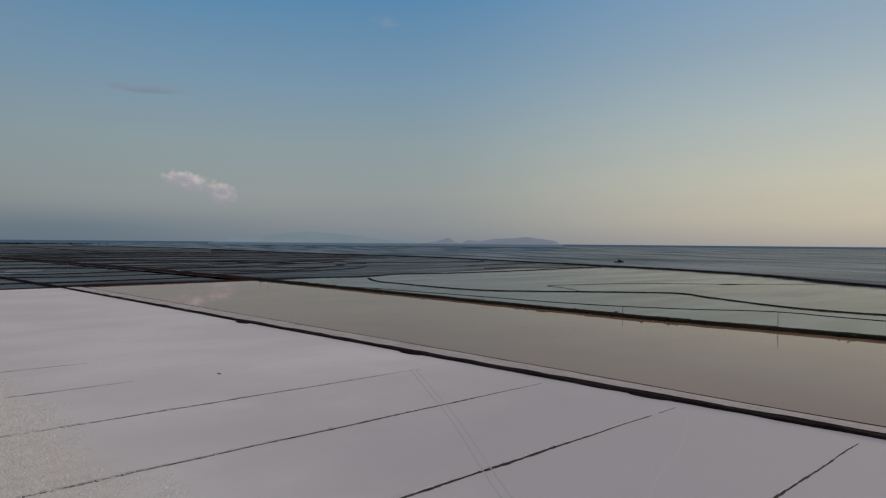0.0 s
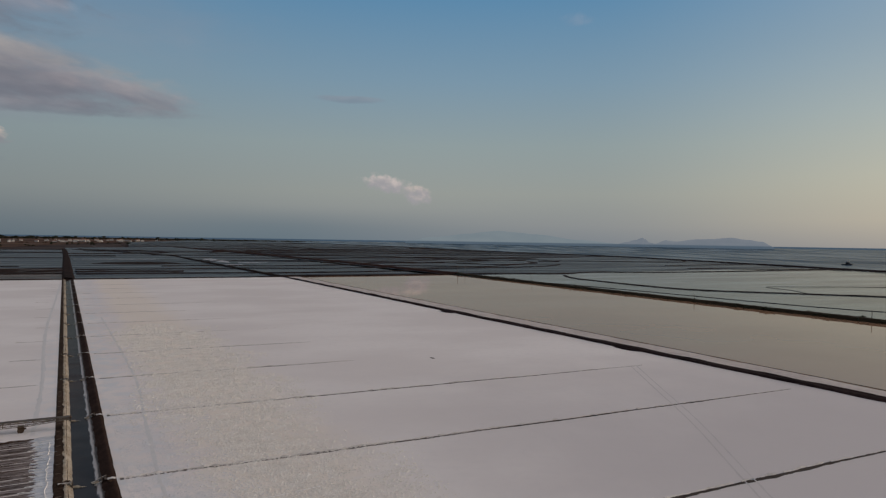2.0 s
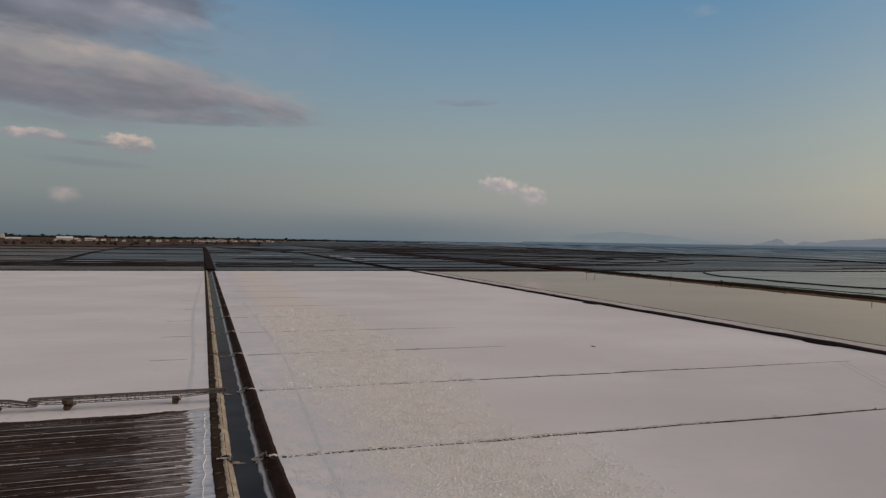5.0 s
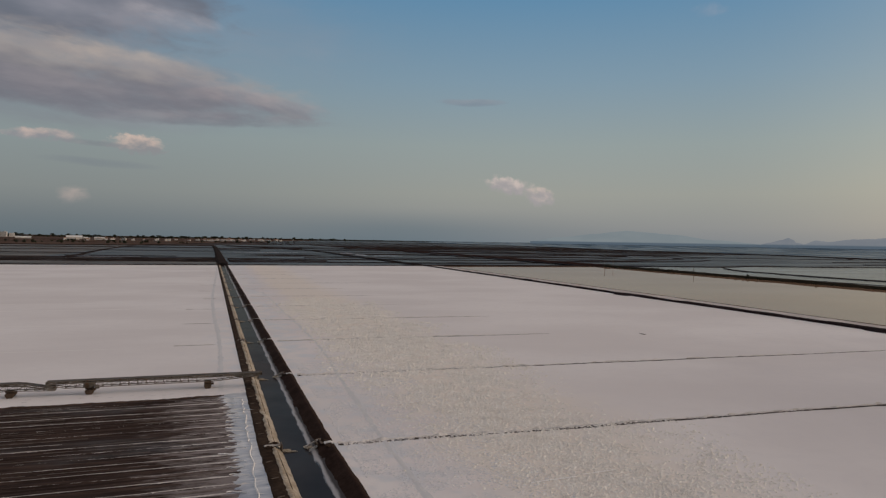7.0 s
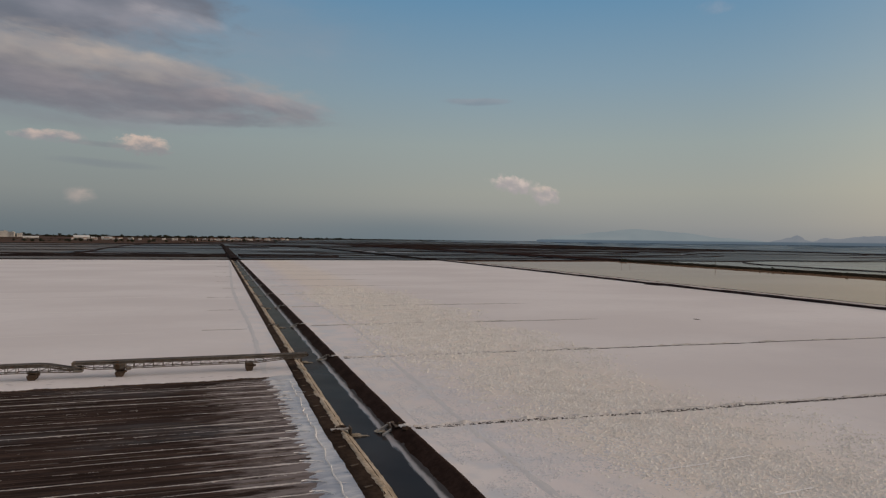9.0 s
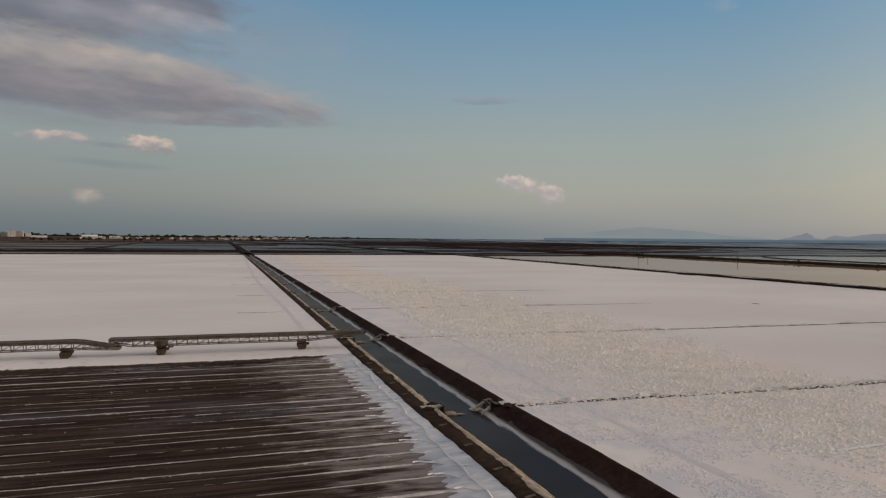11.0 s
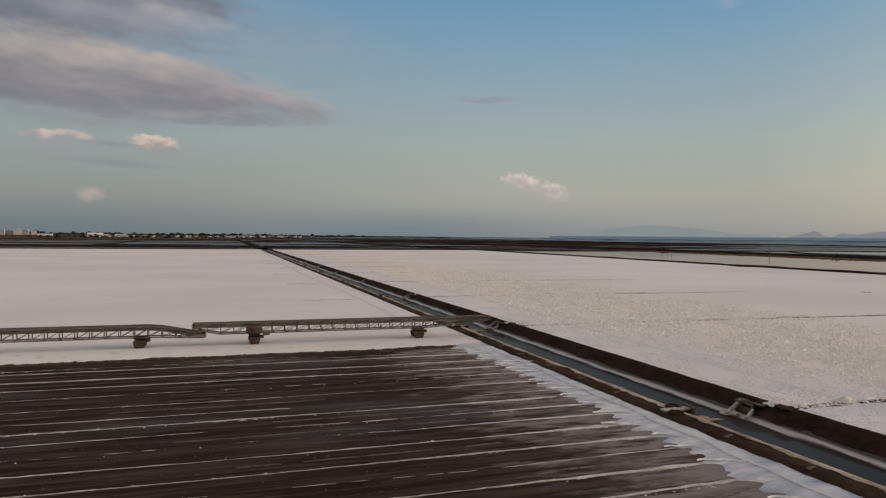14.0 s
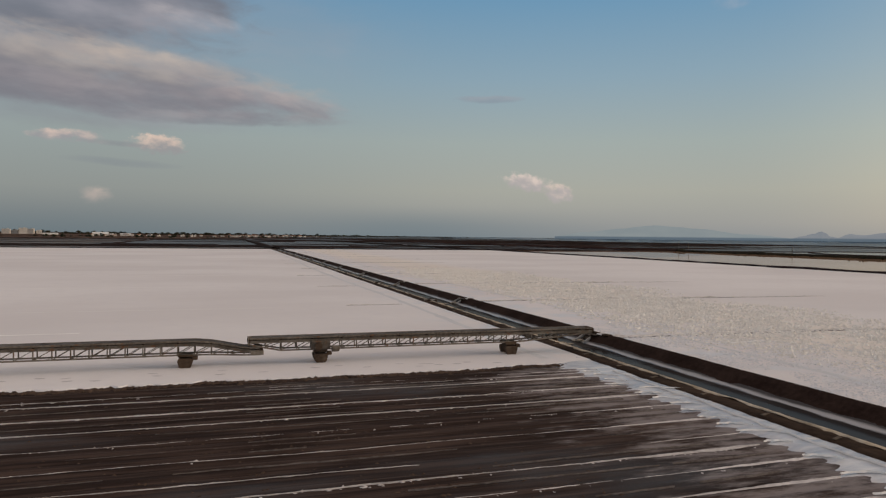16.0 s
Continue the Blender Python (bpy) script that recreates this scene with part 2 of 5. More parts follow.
def salt_material(name, warm, coarse):
    m, g, b, co = material(name)
    sep = g.add("ShaderNodeSeparateXYZ")
    g.plug(sep.inputs[0], co)
    fine, mid, large = g.noise(co, 6.0, 6.0, 0.65), g.noise(co, 0.45, 5.0, 0.6), g.noise(g.stretch(co, 0.7, 1.0), 0.025, 4.0, 0.5)
    col = g.mix(g.step(large, 0.35, 0.65), (0.69, 0.65, 0.645, 1), (0.775, 0.74, 0.735, 1))
    col = g.mix(g.math("MULTIPLY", g.step(mid, 0.45, 0.75), 0.35), col, (0.66, 0.63, 0.64, 1))
    col = g.mix(g.math("MULTIPLY", g.step(fine, 0.5, 0.8), 0.25), col, (0.84, 0.81, 0.79, 1))
    # the crust lies rough and a little yellow in a belt along the canal
    if coarse:
        wob = g.math("MULTIPLY", g.math("SUBTRACT", g.noise(co, 0.06, 4.0, 0.6), 0.5), 17.0)
        xx = g.math("ADD", sep.outputs[0], wob)
        belt = g.math("MULTIPLY", g.step(xx, 5.0, 16.0), g.step(xx, 40.0, 25.0))
        belt = g.math("MULTIPLY", belt, g.step(mid, 0.2, 0.5))
        col = g.mix(g.math("MULTIPLY", belt, 0.65), col, (0.76, 0.68, 0.595, 1))
        # a pink bloom between the belt and the bank
        bloom = g.math("MULTIPLY", g.step(xx, 2.0, 6.0), g.step(xx, 15.0, 9.0))
        col = g.mix(g.math("MULTIPLY", bloom, 0.4), col, (0.70, 0.64, 0.655, 1))
        # crust dimmed far from the canal: a fall-off in brightness painted in
        dimmed = g.math("MULTIPLY", g.step(g.math("ADD", sep.outputs[0], g.math("MULTIPLY", wob, 2.0)), 24.0, 75.0), g.step(g.math("ADD", sep.outputs[1], g.math("MULTIPLY", wob, 3.0)), 70.0, -35.0))
        col = g.mix(g.math("MULTIPLY", dimmed, 0.85), col, (0.545, 0.515, 0.53, 1))
        lumps = g.noise(co, 1.5, 5.0, 0.75)
        h = g.math("ADD", g.math("MULTIPLY", fine, 0.15), g.math("MULTIPLY", g.math("MULTIPLY", belt, lumps), 1.8))
    else:
        h = g.math("ADD", g.math("MULTIPLY", fine, 0.15), g.math("MULTIPLY", mid, 0.25))
    # damp bluish film next to the banks, its surface pitted
    pits = g.math("MULTIPLY", g.noise(co, 1.7, 6.0, 0.7), g.step(g.math("ABSOLUTE", sep.outputs[0]), 22.0, 8.0))
    h = g.math("ADD", h, g.math("MULTIPLY", pits, 0.8))
    damp = g.math("MULTIPLY", g.step(g.noise(co, 0.22, 4.0, 0.6), 0.42, 0.66), g.step(g.math("ABSOLUTE", sep.outputs[0]), 15.0, 5.0))
    col = g.mix(g.math("MULTIPLY", damp, 0.75), col, (0.58, 0.605, 0.65, 1))
    if not warm:
        col = g.mix(1.0, col, (1.03, 1.025, 1.02, 1), "MULTIPLY")
    if warm:
        col = g.mix(1.0, col, (1.03, 1.03, 1.03, 1), "MULTIPLY")
    g.plug(b.inputs["Base Color"], col)
    g.plug(b.inputs["Roughness"], g.step(damp, 0.0, 1.0, 0.85, 0.45))
    b.inputs["Specular IOR Level"].default_value = 0.2
    bump(g, b, h, 0.5, 0.12)
    return m


def shelf_material():
    """Wet dark mud by the water, drying to a pale salt stain higher up."""
    m, g, b, co = material("wet_salted_mud")
    sep = g.add("ShaderNodeSeparateXYZ")
    g.plug(sep.inputs[0], co)
    v = g.stretch(co, 1.0, 0.22)
    n, fine = g.noise(v, 1.1, 5.0, 0.6), g.noise(co, 7.0, 5.0, 0.6)
    level = g.math("ADD", sep.outputs[2], g.math("MULTIPLY", g.math("SUBTRACT", n, 0.5), 0.16))
    col = g.mix(g.step(level, -0.47, -0.41), (0.03, 0.028, 0.029, 1), (0.42, 0.395, 0.39, 1))
    col = g.mix(g.step(level, -0.39, -0.30), col, (0.045, 0.038, 0.037, 1))
    col = g.mix(g.math("MULTIPLY", g.step(fine, 0.6, 0.78), 0.2), col, (0.30, 0.28, 0.27, 1))
    g.plug(b.inputs["Base Color"], col)
    g.plug(b.inputs["Roughness"], g.step(level, -0.46, -0.3, 0.25, 0.65))
    b.inputs["Specular IOR Level"].default_value = 0.25
    bump(g, b, fine, 0.3, 0.02)
    return m


def mud_material():
    m, g, b, co = material("harvested_mud")
    streak = g.noise(g.stretch(co, 0.07, 1.0), 2.6, 6.0, 0.6)
    grain, patch = g.noise(co, 5.0, 6.0, 0.65), g.noise(g.stretch(co, 0.4, 1.0), 0.12, 4.0, 0.55)
    col = g.mix(g.step(streak, 0.35, 0.68), (0.024, 0.0152, 0.0128, 1), (0.074, 0.049, 0.040, 1))
    rake = g.noise(g.stretch(co, 0.015, 1.0), 5.5, 3.0, 0.5)
    col = g.mix(g.math("MULTIPLY", g.step(rake, 0.5, 0.66), 0.6), col, (0.018, 0.012, 0.0105, 1))
    col = g.mix(g.math("MULTIPLY", g.step(patch, 0.52, 0.68), 0.7), col, (0.060, 0.057, 0.060, 1))
    col = g.mix(g.math("MULTIPLY", g.step(grain, 0.62, 0.8), 0.35), col, (0.10, 0.08, 0.07, 1))
    # a thin film of salt in smears towards the berm
    sep = g.add("ShaderNodeSeparateXYZ")
    g.plug(sep.inputs[0], co)
    smear = g.math("ADD", g.noise(g.stretch(co, 0.22, 1.0), 1.3, 7.0, 0.68), g.math("MULTIPLY", g.step(sep.outputs[0], -26.0, -8.0), 0.36))
    film = g.math("MULTIPLY", g.step(smear, 0.68, 0.92), 0.72)
    col = g.mix(film, col, (0.30, 0.265, 0.262, 1))
    g.plug(b.inputs["Base Color"], col)
    g.plug(b.inputs["Roughness"], g.step(patch, 0.5, 0.7, 0.9, 0.5))
    b.inputs["Specular IOR Level"].default_value = 0.06
    bump(g, b, g.math("ADD", g.math("MULTIPLY", streak, 1.0), g.math("MULTIPLY", grain, 0.3)), 0.7, 0.08)
    return m


SALT, SALT_LEFT = salt_material("salt_crust", False, True), salt_material("salt_field", True, False)
MUD = mud_material()
RIDGE = plain("ridge_salt", (0.50, 0.46, 0.44), (0.74, 0.70, 0.68), 4.0, 0.8, bumps=0.5)
STRIP = plain("strip_salt", (0.39, 0.353, 0.343), (0.70, 0.65, 0.635), 4.0, 0.8, bumps=0.5)
RIM = plain("rim_salt", (0.24, 0.185, 0.125), (0.52, 0.45, 0.365), 2.5, 0.75, bumps=0.5)
WETSALT = plain("wet_salt", (0.31, 0.335, 0.40), (0.80, 0.785, 0.78), 1.0, 0.35, bumps=0.6, dist=0.06, sx=0.5, sy=1.5, third=(0.72, 0.66, 0.60), spec=0.5)
BANK = plain("brown_bank_earth", (0.018, 0.010, 0.008), (0.042, 0.026, 0.021), 3.0, 0.85, bumps=0.7, dist=0.06, spec=0.02)
BERM = plain("berm_earth", (0.024, 0.015, 0.011), (0.066, 0.045, 0.033), 2.0, 0.88, bumps=0.7, dist=0.06, spec=0.02)
FAINT = plain("thin_salt_film", (0.08, 0.062, 0.055), (0.20, 0.17, 0.16), 4.0, 0.8)
SHORE = plain("salted_shore", (0.48, 0.42, 0.40), (0.66, 0.60, 0.575), 0.8, 0.7)
SEAM = plain("seam_salt", (0.80, 0.77, 0.75), (0.92, 0.89, 0.87), 3.0, 0.7)
WETMUD = shelf_material()
FARDYKE = plain("far_dyke_earth", (0.010, 0.007, 0.007), (0.042, 0.027, 0.023), 0.3, 0.9, spec=0.02)
DYKE = plain("dyke_earth", (0.012, 0.008, 0.009), (0.036, 0.024, 0.024), 0.6, 0.9, bumps=0.6, dist=0.15, spec=0.02)
REDROAD = plain("reddish_road_earth", (0.022, 0.0095, 0.008), (0.055, 0.027, 0.022), 0.2, 0.9, spec=0.02)
SCRUB = plain("dyke_scrub", (0.012, 0.011, 0.007), (0.034, 0.027, 0.018), 0.5, 0.9, bumps=0.8, dist=0.2, spec=0.02)
FLAT = plain("far_flat_soil", (0.04, 0.032, 0.032), (0.085, 0.065, 0.06), 0.02, 0.9, sx=0.5, big=0.2, spec=0.02)
LAND = plain("dry_land", (0.060, 0.037, 0.029), (0.155, 0.098, 0.073), 0.02, 0.9, sx=0.3, third=(0.06, 0.055, 0.035), spec=0.02)
CANAL = water("canal_water", (0.034, 0.029, 0.028), (0.050, 0.043, 0.040), 0.05, 0.004, 1.5, 0.1, gloss=0.28)
BRINE = water("brine", (0.268, 0.157, 0.098), (0.305, 0.186, 0.119), 0.004, 0.0006, 0.6, grip=0.012, gloss=0.76, vary=0.05)
LAGOON = water("lagoon_water", (0.07, 0.095, 0.105), (0.10, 0.125, 0.13), 0.06, 0.03, 0.5, sx=0.4, gloss=0.6)
PONDS = water("far_pond_water", (0.016, 0.024, 0.040), (0.040, 0.050, 0.068), 0.10, 0.10, 0.5, 0.014, sx=0.22, gloss=0.25, vary=0.75)
MUDPOND = water("muddy_pond_water", (0.048, 0.037, 0.033), (0.10, 0.075, 0.064), 0.12, 0.10, 0.5, 0.02, sx=0.3, gloss=0.24, vary=0.5)
SEA = water("sea_water", (0.030, 0.064, 0.106), (0.047, 0.081, 0.122), 0.12, 0.25, 0.3, 0.009, sx=1.0, sy=0.08, gloss=0.27, vary=0.6, turn=29.0)
STEEL = plain("weathered_steel", (0.085, 0.068, 0.054), (0.25, 0.215, 0.18), 5.0, 0.7, 0.2, third=(0.20, 0.10, 0.055))
RUST = plain("rusty_steel", (0.045, 0.029, 0.02), (0.12, 0.08, 0.055), 6.0, 0.8, 0.1, third=(0.16, 0.14, 0.12))
BELT = plain("conveyor_belt_rubber", (0.05, 0.047, 0.045), (0.14, 0.13, 0.125), 4.0, 0.85)
WOOD = plain("grey_weathered_wood", (0.07, 0.052, 0.04), (0.17, 0.135, 0.11), 8.0, 0.85, sx=1.0)
CONCRETE = plain("salted_concrete", (0.22, 0.19, 0.17), (0.48, 0.45, 0.42), 3.0, 0.8, bumps=0.5)
WHITE = plain("white_render", (0.42, 0.39, 0.36), (0.62, 0.58, 0.54), 0.3, 0.8)
TILE = plain("roof_tile", (0.20, 0.10, 0.07), (0.32, 0.18, 0.13), 0.6, 0.85)
SHEET = plain("pale_roof_sheet", (0.55, 0.54, 0.52), (0.75, 0.74, 0.72), 0.3, 0.5)
GLASS = plain("dark_window", (0.02, 0.025, 0.03), (0.04, 0.045, 0.05), 1.0, 0.15, spec=0.5)
LEAF = plain("foliage", (0.018, 0.022, 0.013), (0.045, 0.048, 0.028), 0.8, 0.8, bumps=0.6, dist=0.2)
BARK = plain("bark", (0.05, 0.04, 0.03), (0.10, 0.08, 0.06), 3.0, 0.9)
HULL = plain("dark_hull_paint", (0.03, 0.035, 0.045), (0.06, 0.065, 0.08), 0.5, 0.5)


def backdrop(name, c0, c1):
    """Plain matt backdrop: miles of lit air before far hills painted in as glow."""
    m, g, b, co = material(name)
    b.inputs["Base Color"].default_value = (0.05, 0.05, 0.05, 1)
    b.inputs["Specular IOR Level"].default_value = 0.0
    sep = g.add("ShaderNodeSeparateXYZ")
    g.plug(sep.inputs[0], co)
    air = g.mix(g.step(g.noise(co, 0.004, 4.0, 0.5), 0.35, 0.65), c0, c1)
    # sea haze painted in: the lowest metres fade to the colour of the horizon
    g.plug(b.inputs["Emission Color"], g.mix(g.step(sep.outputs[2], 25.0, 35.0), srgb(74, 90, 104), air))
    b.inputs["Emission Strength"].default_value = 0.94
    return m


HILL_FAR = backdrop("hill_haze_glow", srgb(116, 127, 133), srgb(121, 131, 136))
HILL_ISLE = backdrop("island_haze_glow", srgb(110, 117, 126), srgb(116, 122, 130))

# ---- building helpers ----
rng = random.Random(7)


def mesh_of(name, verts, faces, mat, smooth=False):
    me = bpy.data.meshes.new(name)
    me.from_pydata([tuple(v) for v in verts], [], faces)
    me.materials.append(mat)
    if smooth:
        me.polygons.foreach_set("use_smooth", [True] * len(me.polygons))
    me.update()
    return me


def solid(name, verts, faces, mat, parent=None, label="", smooth=False):
    ob = new(name, mesh_of(name, verts, faces, mat, smooth))
    if parent:
        ob.parent = parent
    if label:
        tagged(ob, label)
    return ob


def part(name, bm, mat, parent=None, label=""):
    me = bpy.data.meshes.new(name)
    bm.to_mesh(me)
    bm.free()
    me.materials.append(mat)
    ob = new(name, me)
    if parent:
        ob.parent = parent
    if label:
        tagged(ob, label)
    return ob


def empty(name, x, y, z, label, category, group="", rz=0.0):
    ob = new(name)
    ob.matrix_basis = pose(x, y, z, 0, 0, rz)
    return tagged(ob, label, category, group)


def add_box(bm, c, s, bevel=0.0, turn=None):
    m = Matrix.Translation(c) @ (turn or Matrix()) @ Matrix.Diagonal((*s, 1))
    geo = bmesh.ops.create_cube(bm, size=1.0, matrix=m)
    if bevel:
        edges = list({e for v in geo["verts"] for e in v.link_edges})
        bmesh.ops.bevel(bm, geom=edges, offset=bevel, segments=1, affect="EDGES")


def box(name, c, s, mat, parent=None, bevel=0.0, turn=None, label=""):
    bm = bmesh.new()
    add_box(bm, c, s, bevel, turn)
    return part(name, bm, mat, parent, label)


def beam(name, a, b, w, h, mat, parent=None, label=""):
    """A straight bar of w x h from a to b."""
    a, b = Vector(a), Vector(b)
    q = (b - a).to_track_quat("X", "Z").to_matrix().to_4x4()
    return box(name, (a + b) / 2, ((b - a).length, w, h), mat, parent, min(w, h) * 0.12, q, label)


def rod(name, a, b, r, mat, parent=None, seg=8, r2=None, label=""):
    a, b = Vector(a), Vector(b)
    bm = bmesh.new()
    q = (b - a).to_track_quat("Z", "Y").to_matrix().to_4x4()
    bmesh.ops.create_cone(bm, cap_ends=True, segments=seg, radius1=r, radius2=r if r2 is None else r2, depth=(b - a).length,
                          matrix=Matrix.Translation((a + b) / 2) @ q)
    return part(name, bm, mat, parent, label)


def wav(x, y=0.0, z=0.0):
    return noise.noise(Vector((x, y, z)))


def rise(x, y):
    """The far plain lifts a little towards the horizon."""
    r = math.hypot(x, y)
    t = max(0.0, (r - 2400.0) / 2550.0)
    return 18.0 * t * t


def sweep(name, path, profile, mat, step=4.0, rough=0.0, freq=0.2, lift=0.0, smooth=False, parent=None, seed=0.0, zrough=0.5):
    """A profile of (across, height) drawn along a path of (x, y); across is measured to the right of the way."""
    pts, out = [Vector((*p, 0)) for p in path], []
    for a, b in zip(pts, pts[1:]):
        n = max(1, int((b - a).length / step))
        out += [a.lerp(b, i / n) for i in range(n)]
    out.append(pts[-1])
    verts, faces, k = [], [], len(profile)
    for i, p in enumerate(out):
        d = (out[min(i + 1, len(out) - 1)] - out[max(i - 1, 0)]).normalized()
        side = Vector((d.y, -d.x, 0))
        for j, (u, h) in enumerate(profile):
            jit = rough * wav(i * step * freq + seed, j * 1.7, seed)
            jz = rough * zrough * wav(i * step * freq + 50 + seed, j * 2.3, seed)
            q = p + side * (u + jit)
            verts.append((q.x, q.y, h + (jz if 0 < j < k - 1 else 0) + lift + rise(q.x, q.y)))
    for i in range(len(out) - 1):
        for j in range(k - 1):
            a = i * k + j
            faces.append((a, a + k, a + k + 1, a + 1))
    return solid(name, verts, faces, mat, parent, smooth=smooth)


def dyke(path, width, height, mat, label, name="dyke", base=-0.6, step=8.0, rough=None, lift=0.0):
    w, c = width / 2, width * 0.27
    prof = [(-w, base), (-w * 0.8, base + (height - base) * 0.5), (-c, height), (0, height * 0.93), (c, height), (w * 0.8, base + (height - base) * 0.5), (w, base)]
    ob = sweep(name, path, prof, mat, step, width * 0.09 if rough is None else rough, 0.13, lift, seed=rng.uniform(0, 90))
    return tagged(ob, label, "dyke", kind="structure")


def sheet(name, outline, z, mat, label, category, step=None):
    """A flat sheet with the given outline of (x, y)."""
    ob = solid(name, [(x, y, z) for x, y in outline], [tuple(range(len(outline)))], mat)
    return tagged(ob, label, category, kind="structure")


def smooth_line(pts, n=6):
    """Rounds a line of (x, y) through its points."""
    out = []
    for i in range(len(pts) - 1):
        p0, p1, p2, p3 = (Vector(pts[max(0, min(len(pts) - 1, i + k))]) for k in (-1, 0, 1, 2))
        for s in range(n):
            t = s / n
            q = 0.5 * (2 * p1 + (p2 - p0) * t + (2 * p0 - 5 * p1 + 4 * p2 - p3) * t * t + (3 * p1 - p0 - 3 * p2 + p3) * t ** 3)
            out.append((q.x, q.y))
    out.append(tuple(pts[-1]))
    return out


def drift(y):
    """The canal runs slightly askew of the pans: its sideways shift at y."""
    return -0.3 - 0.0065 * y if y > 0 else min(0.1, -0.3 - 0.03 * y)


# ---- ground, sea and ponds ----
PITCH = 36.44                 # spacing of the ridges and sluices along the canal
FAR = 458.0                   # far edge of the salt pans
SEAWALL = smooth_line([(420, -700), (560, -250), (720, 37), (860, 195), (945, 350), (1000, 520), (1060, 690), (1110, 860), (1190, 1150), (1205, 1400), (1205, 1760), (1270, 2120), (1340, 2700), (1310, 3200), (1100, 3700)])


def polar_sheet(name, az0, az1, inner, z, mat, label, category, na=120, nr=40):
    """A sheet between an inner rim and the horizon, seen from the pans."""
    verts, faces = [], []
    for i in range(na + 1):
        a = radians(az0 + (az1 - az0) * i / na)
        r0 = inner(math.degrees(a))
        for j in range(nr + 1):
            r = r0 + (4960 - r0) * (j / nr) ** 1.5
            x, y = r * math.sin(a), r * math.cos(a)
            verts.append((x, y, z + rise(x, y)))
    for i in range(na):
        for j in range(nr):
            a = i * (nr + 1) + j
            faces.append((a, a + nr + 1, a + nr + 2, a + 1))
    return tagged(solid(name, verts, faces, mat), label, category, kind="structure")


polar_sheet("ground", -180, 180, lambda a: 1.0, -1.6, FLAT, "grey-brown muddy coastal flat reaching to the horizon", "ground", 180, 44)


def shore(a):
    """Distance from the origin to the sea wall in the direction a."""
    best = None
    d = Vector((math.sin(radians(a)), math.cos(radians(a))))
    for p, q in zip(SEAWALL, SEAWALL[1:]):
        p, q = Vector(p), Vector(q)
        e = q - p
        den = d.x * e.y - d.y * e.x
        if abs(den) < 1e-9:
            continue
        t = (p.x * e.y - p.y * e.x) / den
        u = (p.x * d.y - p.y * d.x) / den
        if t > 0 and -0.001 <= u <= 1.001:
            best = t if best is None else min(best, t)
    return best or 3860.0


polar_sheet("sea", 16.7, 148, shore, -0.45, SEA, "blue-grey sea with a light swell", "sea", 180, 40)
polar_sheet("outer_ponds", 4, 27, lambda a: 2060.0, -0.55, PONDS, "dark blue-grey ponds reaching to the horizon", "water", 46, 30)
sheet("lagoon", [(300, -700)] + [p for p in SEAWALL if p[1] < 2150] + [(310, 2100)], -0.5, LAGOON, "calm pale grey-green lagoon water", "water")
sheet("north_lagoon", [(322, 458), (420, 470), (506, 478), (646, 497), (833, 519), (995, 520)] + [p for p in SEAWALL if 525 < p[1] < 2150] + [(305, 2100)], -0.46, PONDS, "dark blue-grey shallow ponds behind the sea wall", "water")
sheet("brine_pond", [(155.5, -400), (318, -400), (318, 470), (160.5, 470)], -0.3, BRINE, "still tan-brown brine pond mirroring the sky", "water")
sheet("muddy_ponds", [(-900, 462), (-5, 462), (-7, 560), (-10, 1000), (-15, 1610), (-500, 1590), (-900, 1560)], -0.49, MUDPOND, "muddy brown-grey ponds drying between dykes", "water")
sheet("far_ponds", [(-5, 462), (332, 462), (330, 1000), (300, 2150), (-15, 1865), (-15, 1610), (-10, 1000), (-7, 560)], -0.5, PONDS, "shallow grey-blue evaporation ponds", "water")
sheet("west_pond", [(-172, 664), (-10, 664), (-10, 1000), (-16, 1606), (-182, 1596)], -0.47, PONDS, "shallow blue-grey pond beside the canal road", "water")
polar_sheet("dry_land", -100, 9, lambda a: 1640.0 + 90 * wav(a * 0.2) + 2900 * max(0.0, min(1.0, (a + 7) / 16)) ** 1.3, -0.4, LAND, "dry brown land along the coast", "land", 100, 24)

# salt pans
sheet("salt_pan", [(0.2, -400), (148.8, -400), (149.2, 60), (150.3, 300), (153.0, FAR), (0.2 + drift(FAR), FAR), (0.2 + drift(0), 0), (0.2 + drift(-13), -13)], 0.0, SALT, "wide flat pan of pinkish white salt crust", "salt pan")
FRONT = 24.7                  # where the harvested mud begins


def left_pan():
    verts, faces, n = [], [], 900
    for i in range(n + 1):
        x = -420 + (420 - 6.5) * i / n
        y = FRONT + 0.5 * wav(x * 0.25) + 0.35 * wav(x * 1.7, 3.0) + 1.3 * max(0.0, (x + 16) / 10)
        xf = x + drift(FAR) * i / n
        verts += [(x, y - 0.12, -0.1), (x, y, 0.0), (xf, FAR, 0.0)]
    for i in range(n):
        a = i * 3
        faces += [(a, a + 3, a + 4, a + 1), (a + 1, a + 4, a + 5, a + 2)]
    return tagged(solid("salt_pan", verts, faces, SALT_LEFT), "flat white salt pan with a ragged cut front edge", "salt pan", kind="structure")


left_pan()

# strips of salt left between the passes of the harvester: y of each strip
STRIPS = [23.4, 22.4, 21.6, 20.5, 19.0, 17.6, 16.2, 15.1, 13.8, 12.4, 11.0, 9.5, 8.2, 6.9, 5.2, 3.15, 1.0, -1.05, -3.3, -5.2, -7.2, -9.3, -11.4]
STRIPS += [-13.5 - 2.1 * i + 0.25 * wav(i * 1.7, 4.0) for i in range(15)]


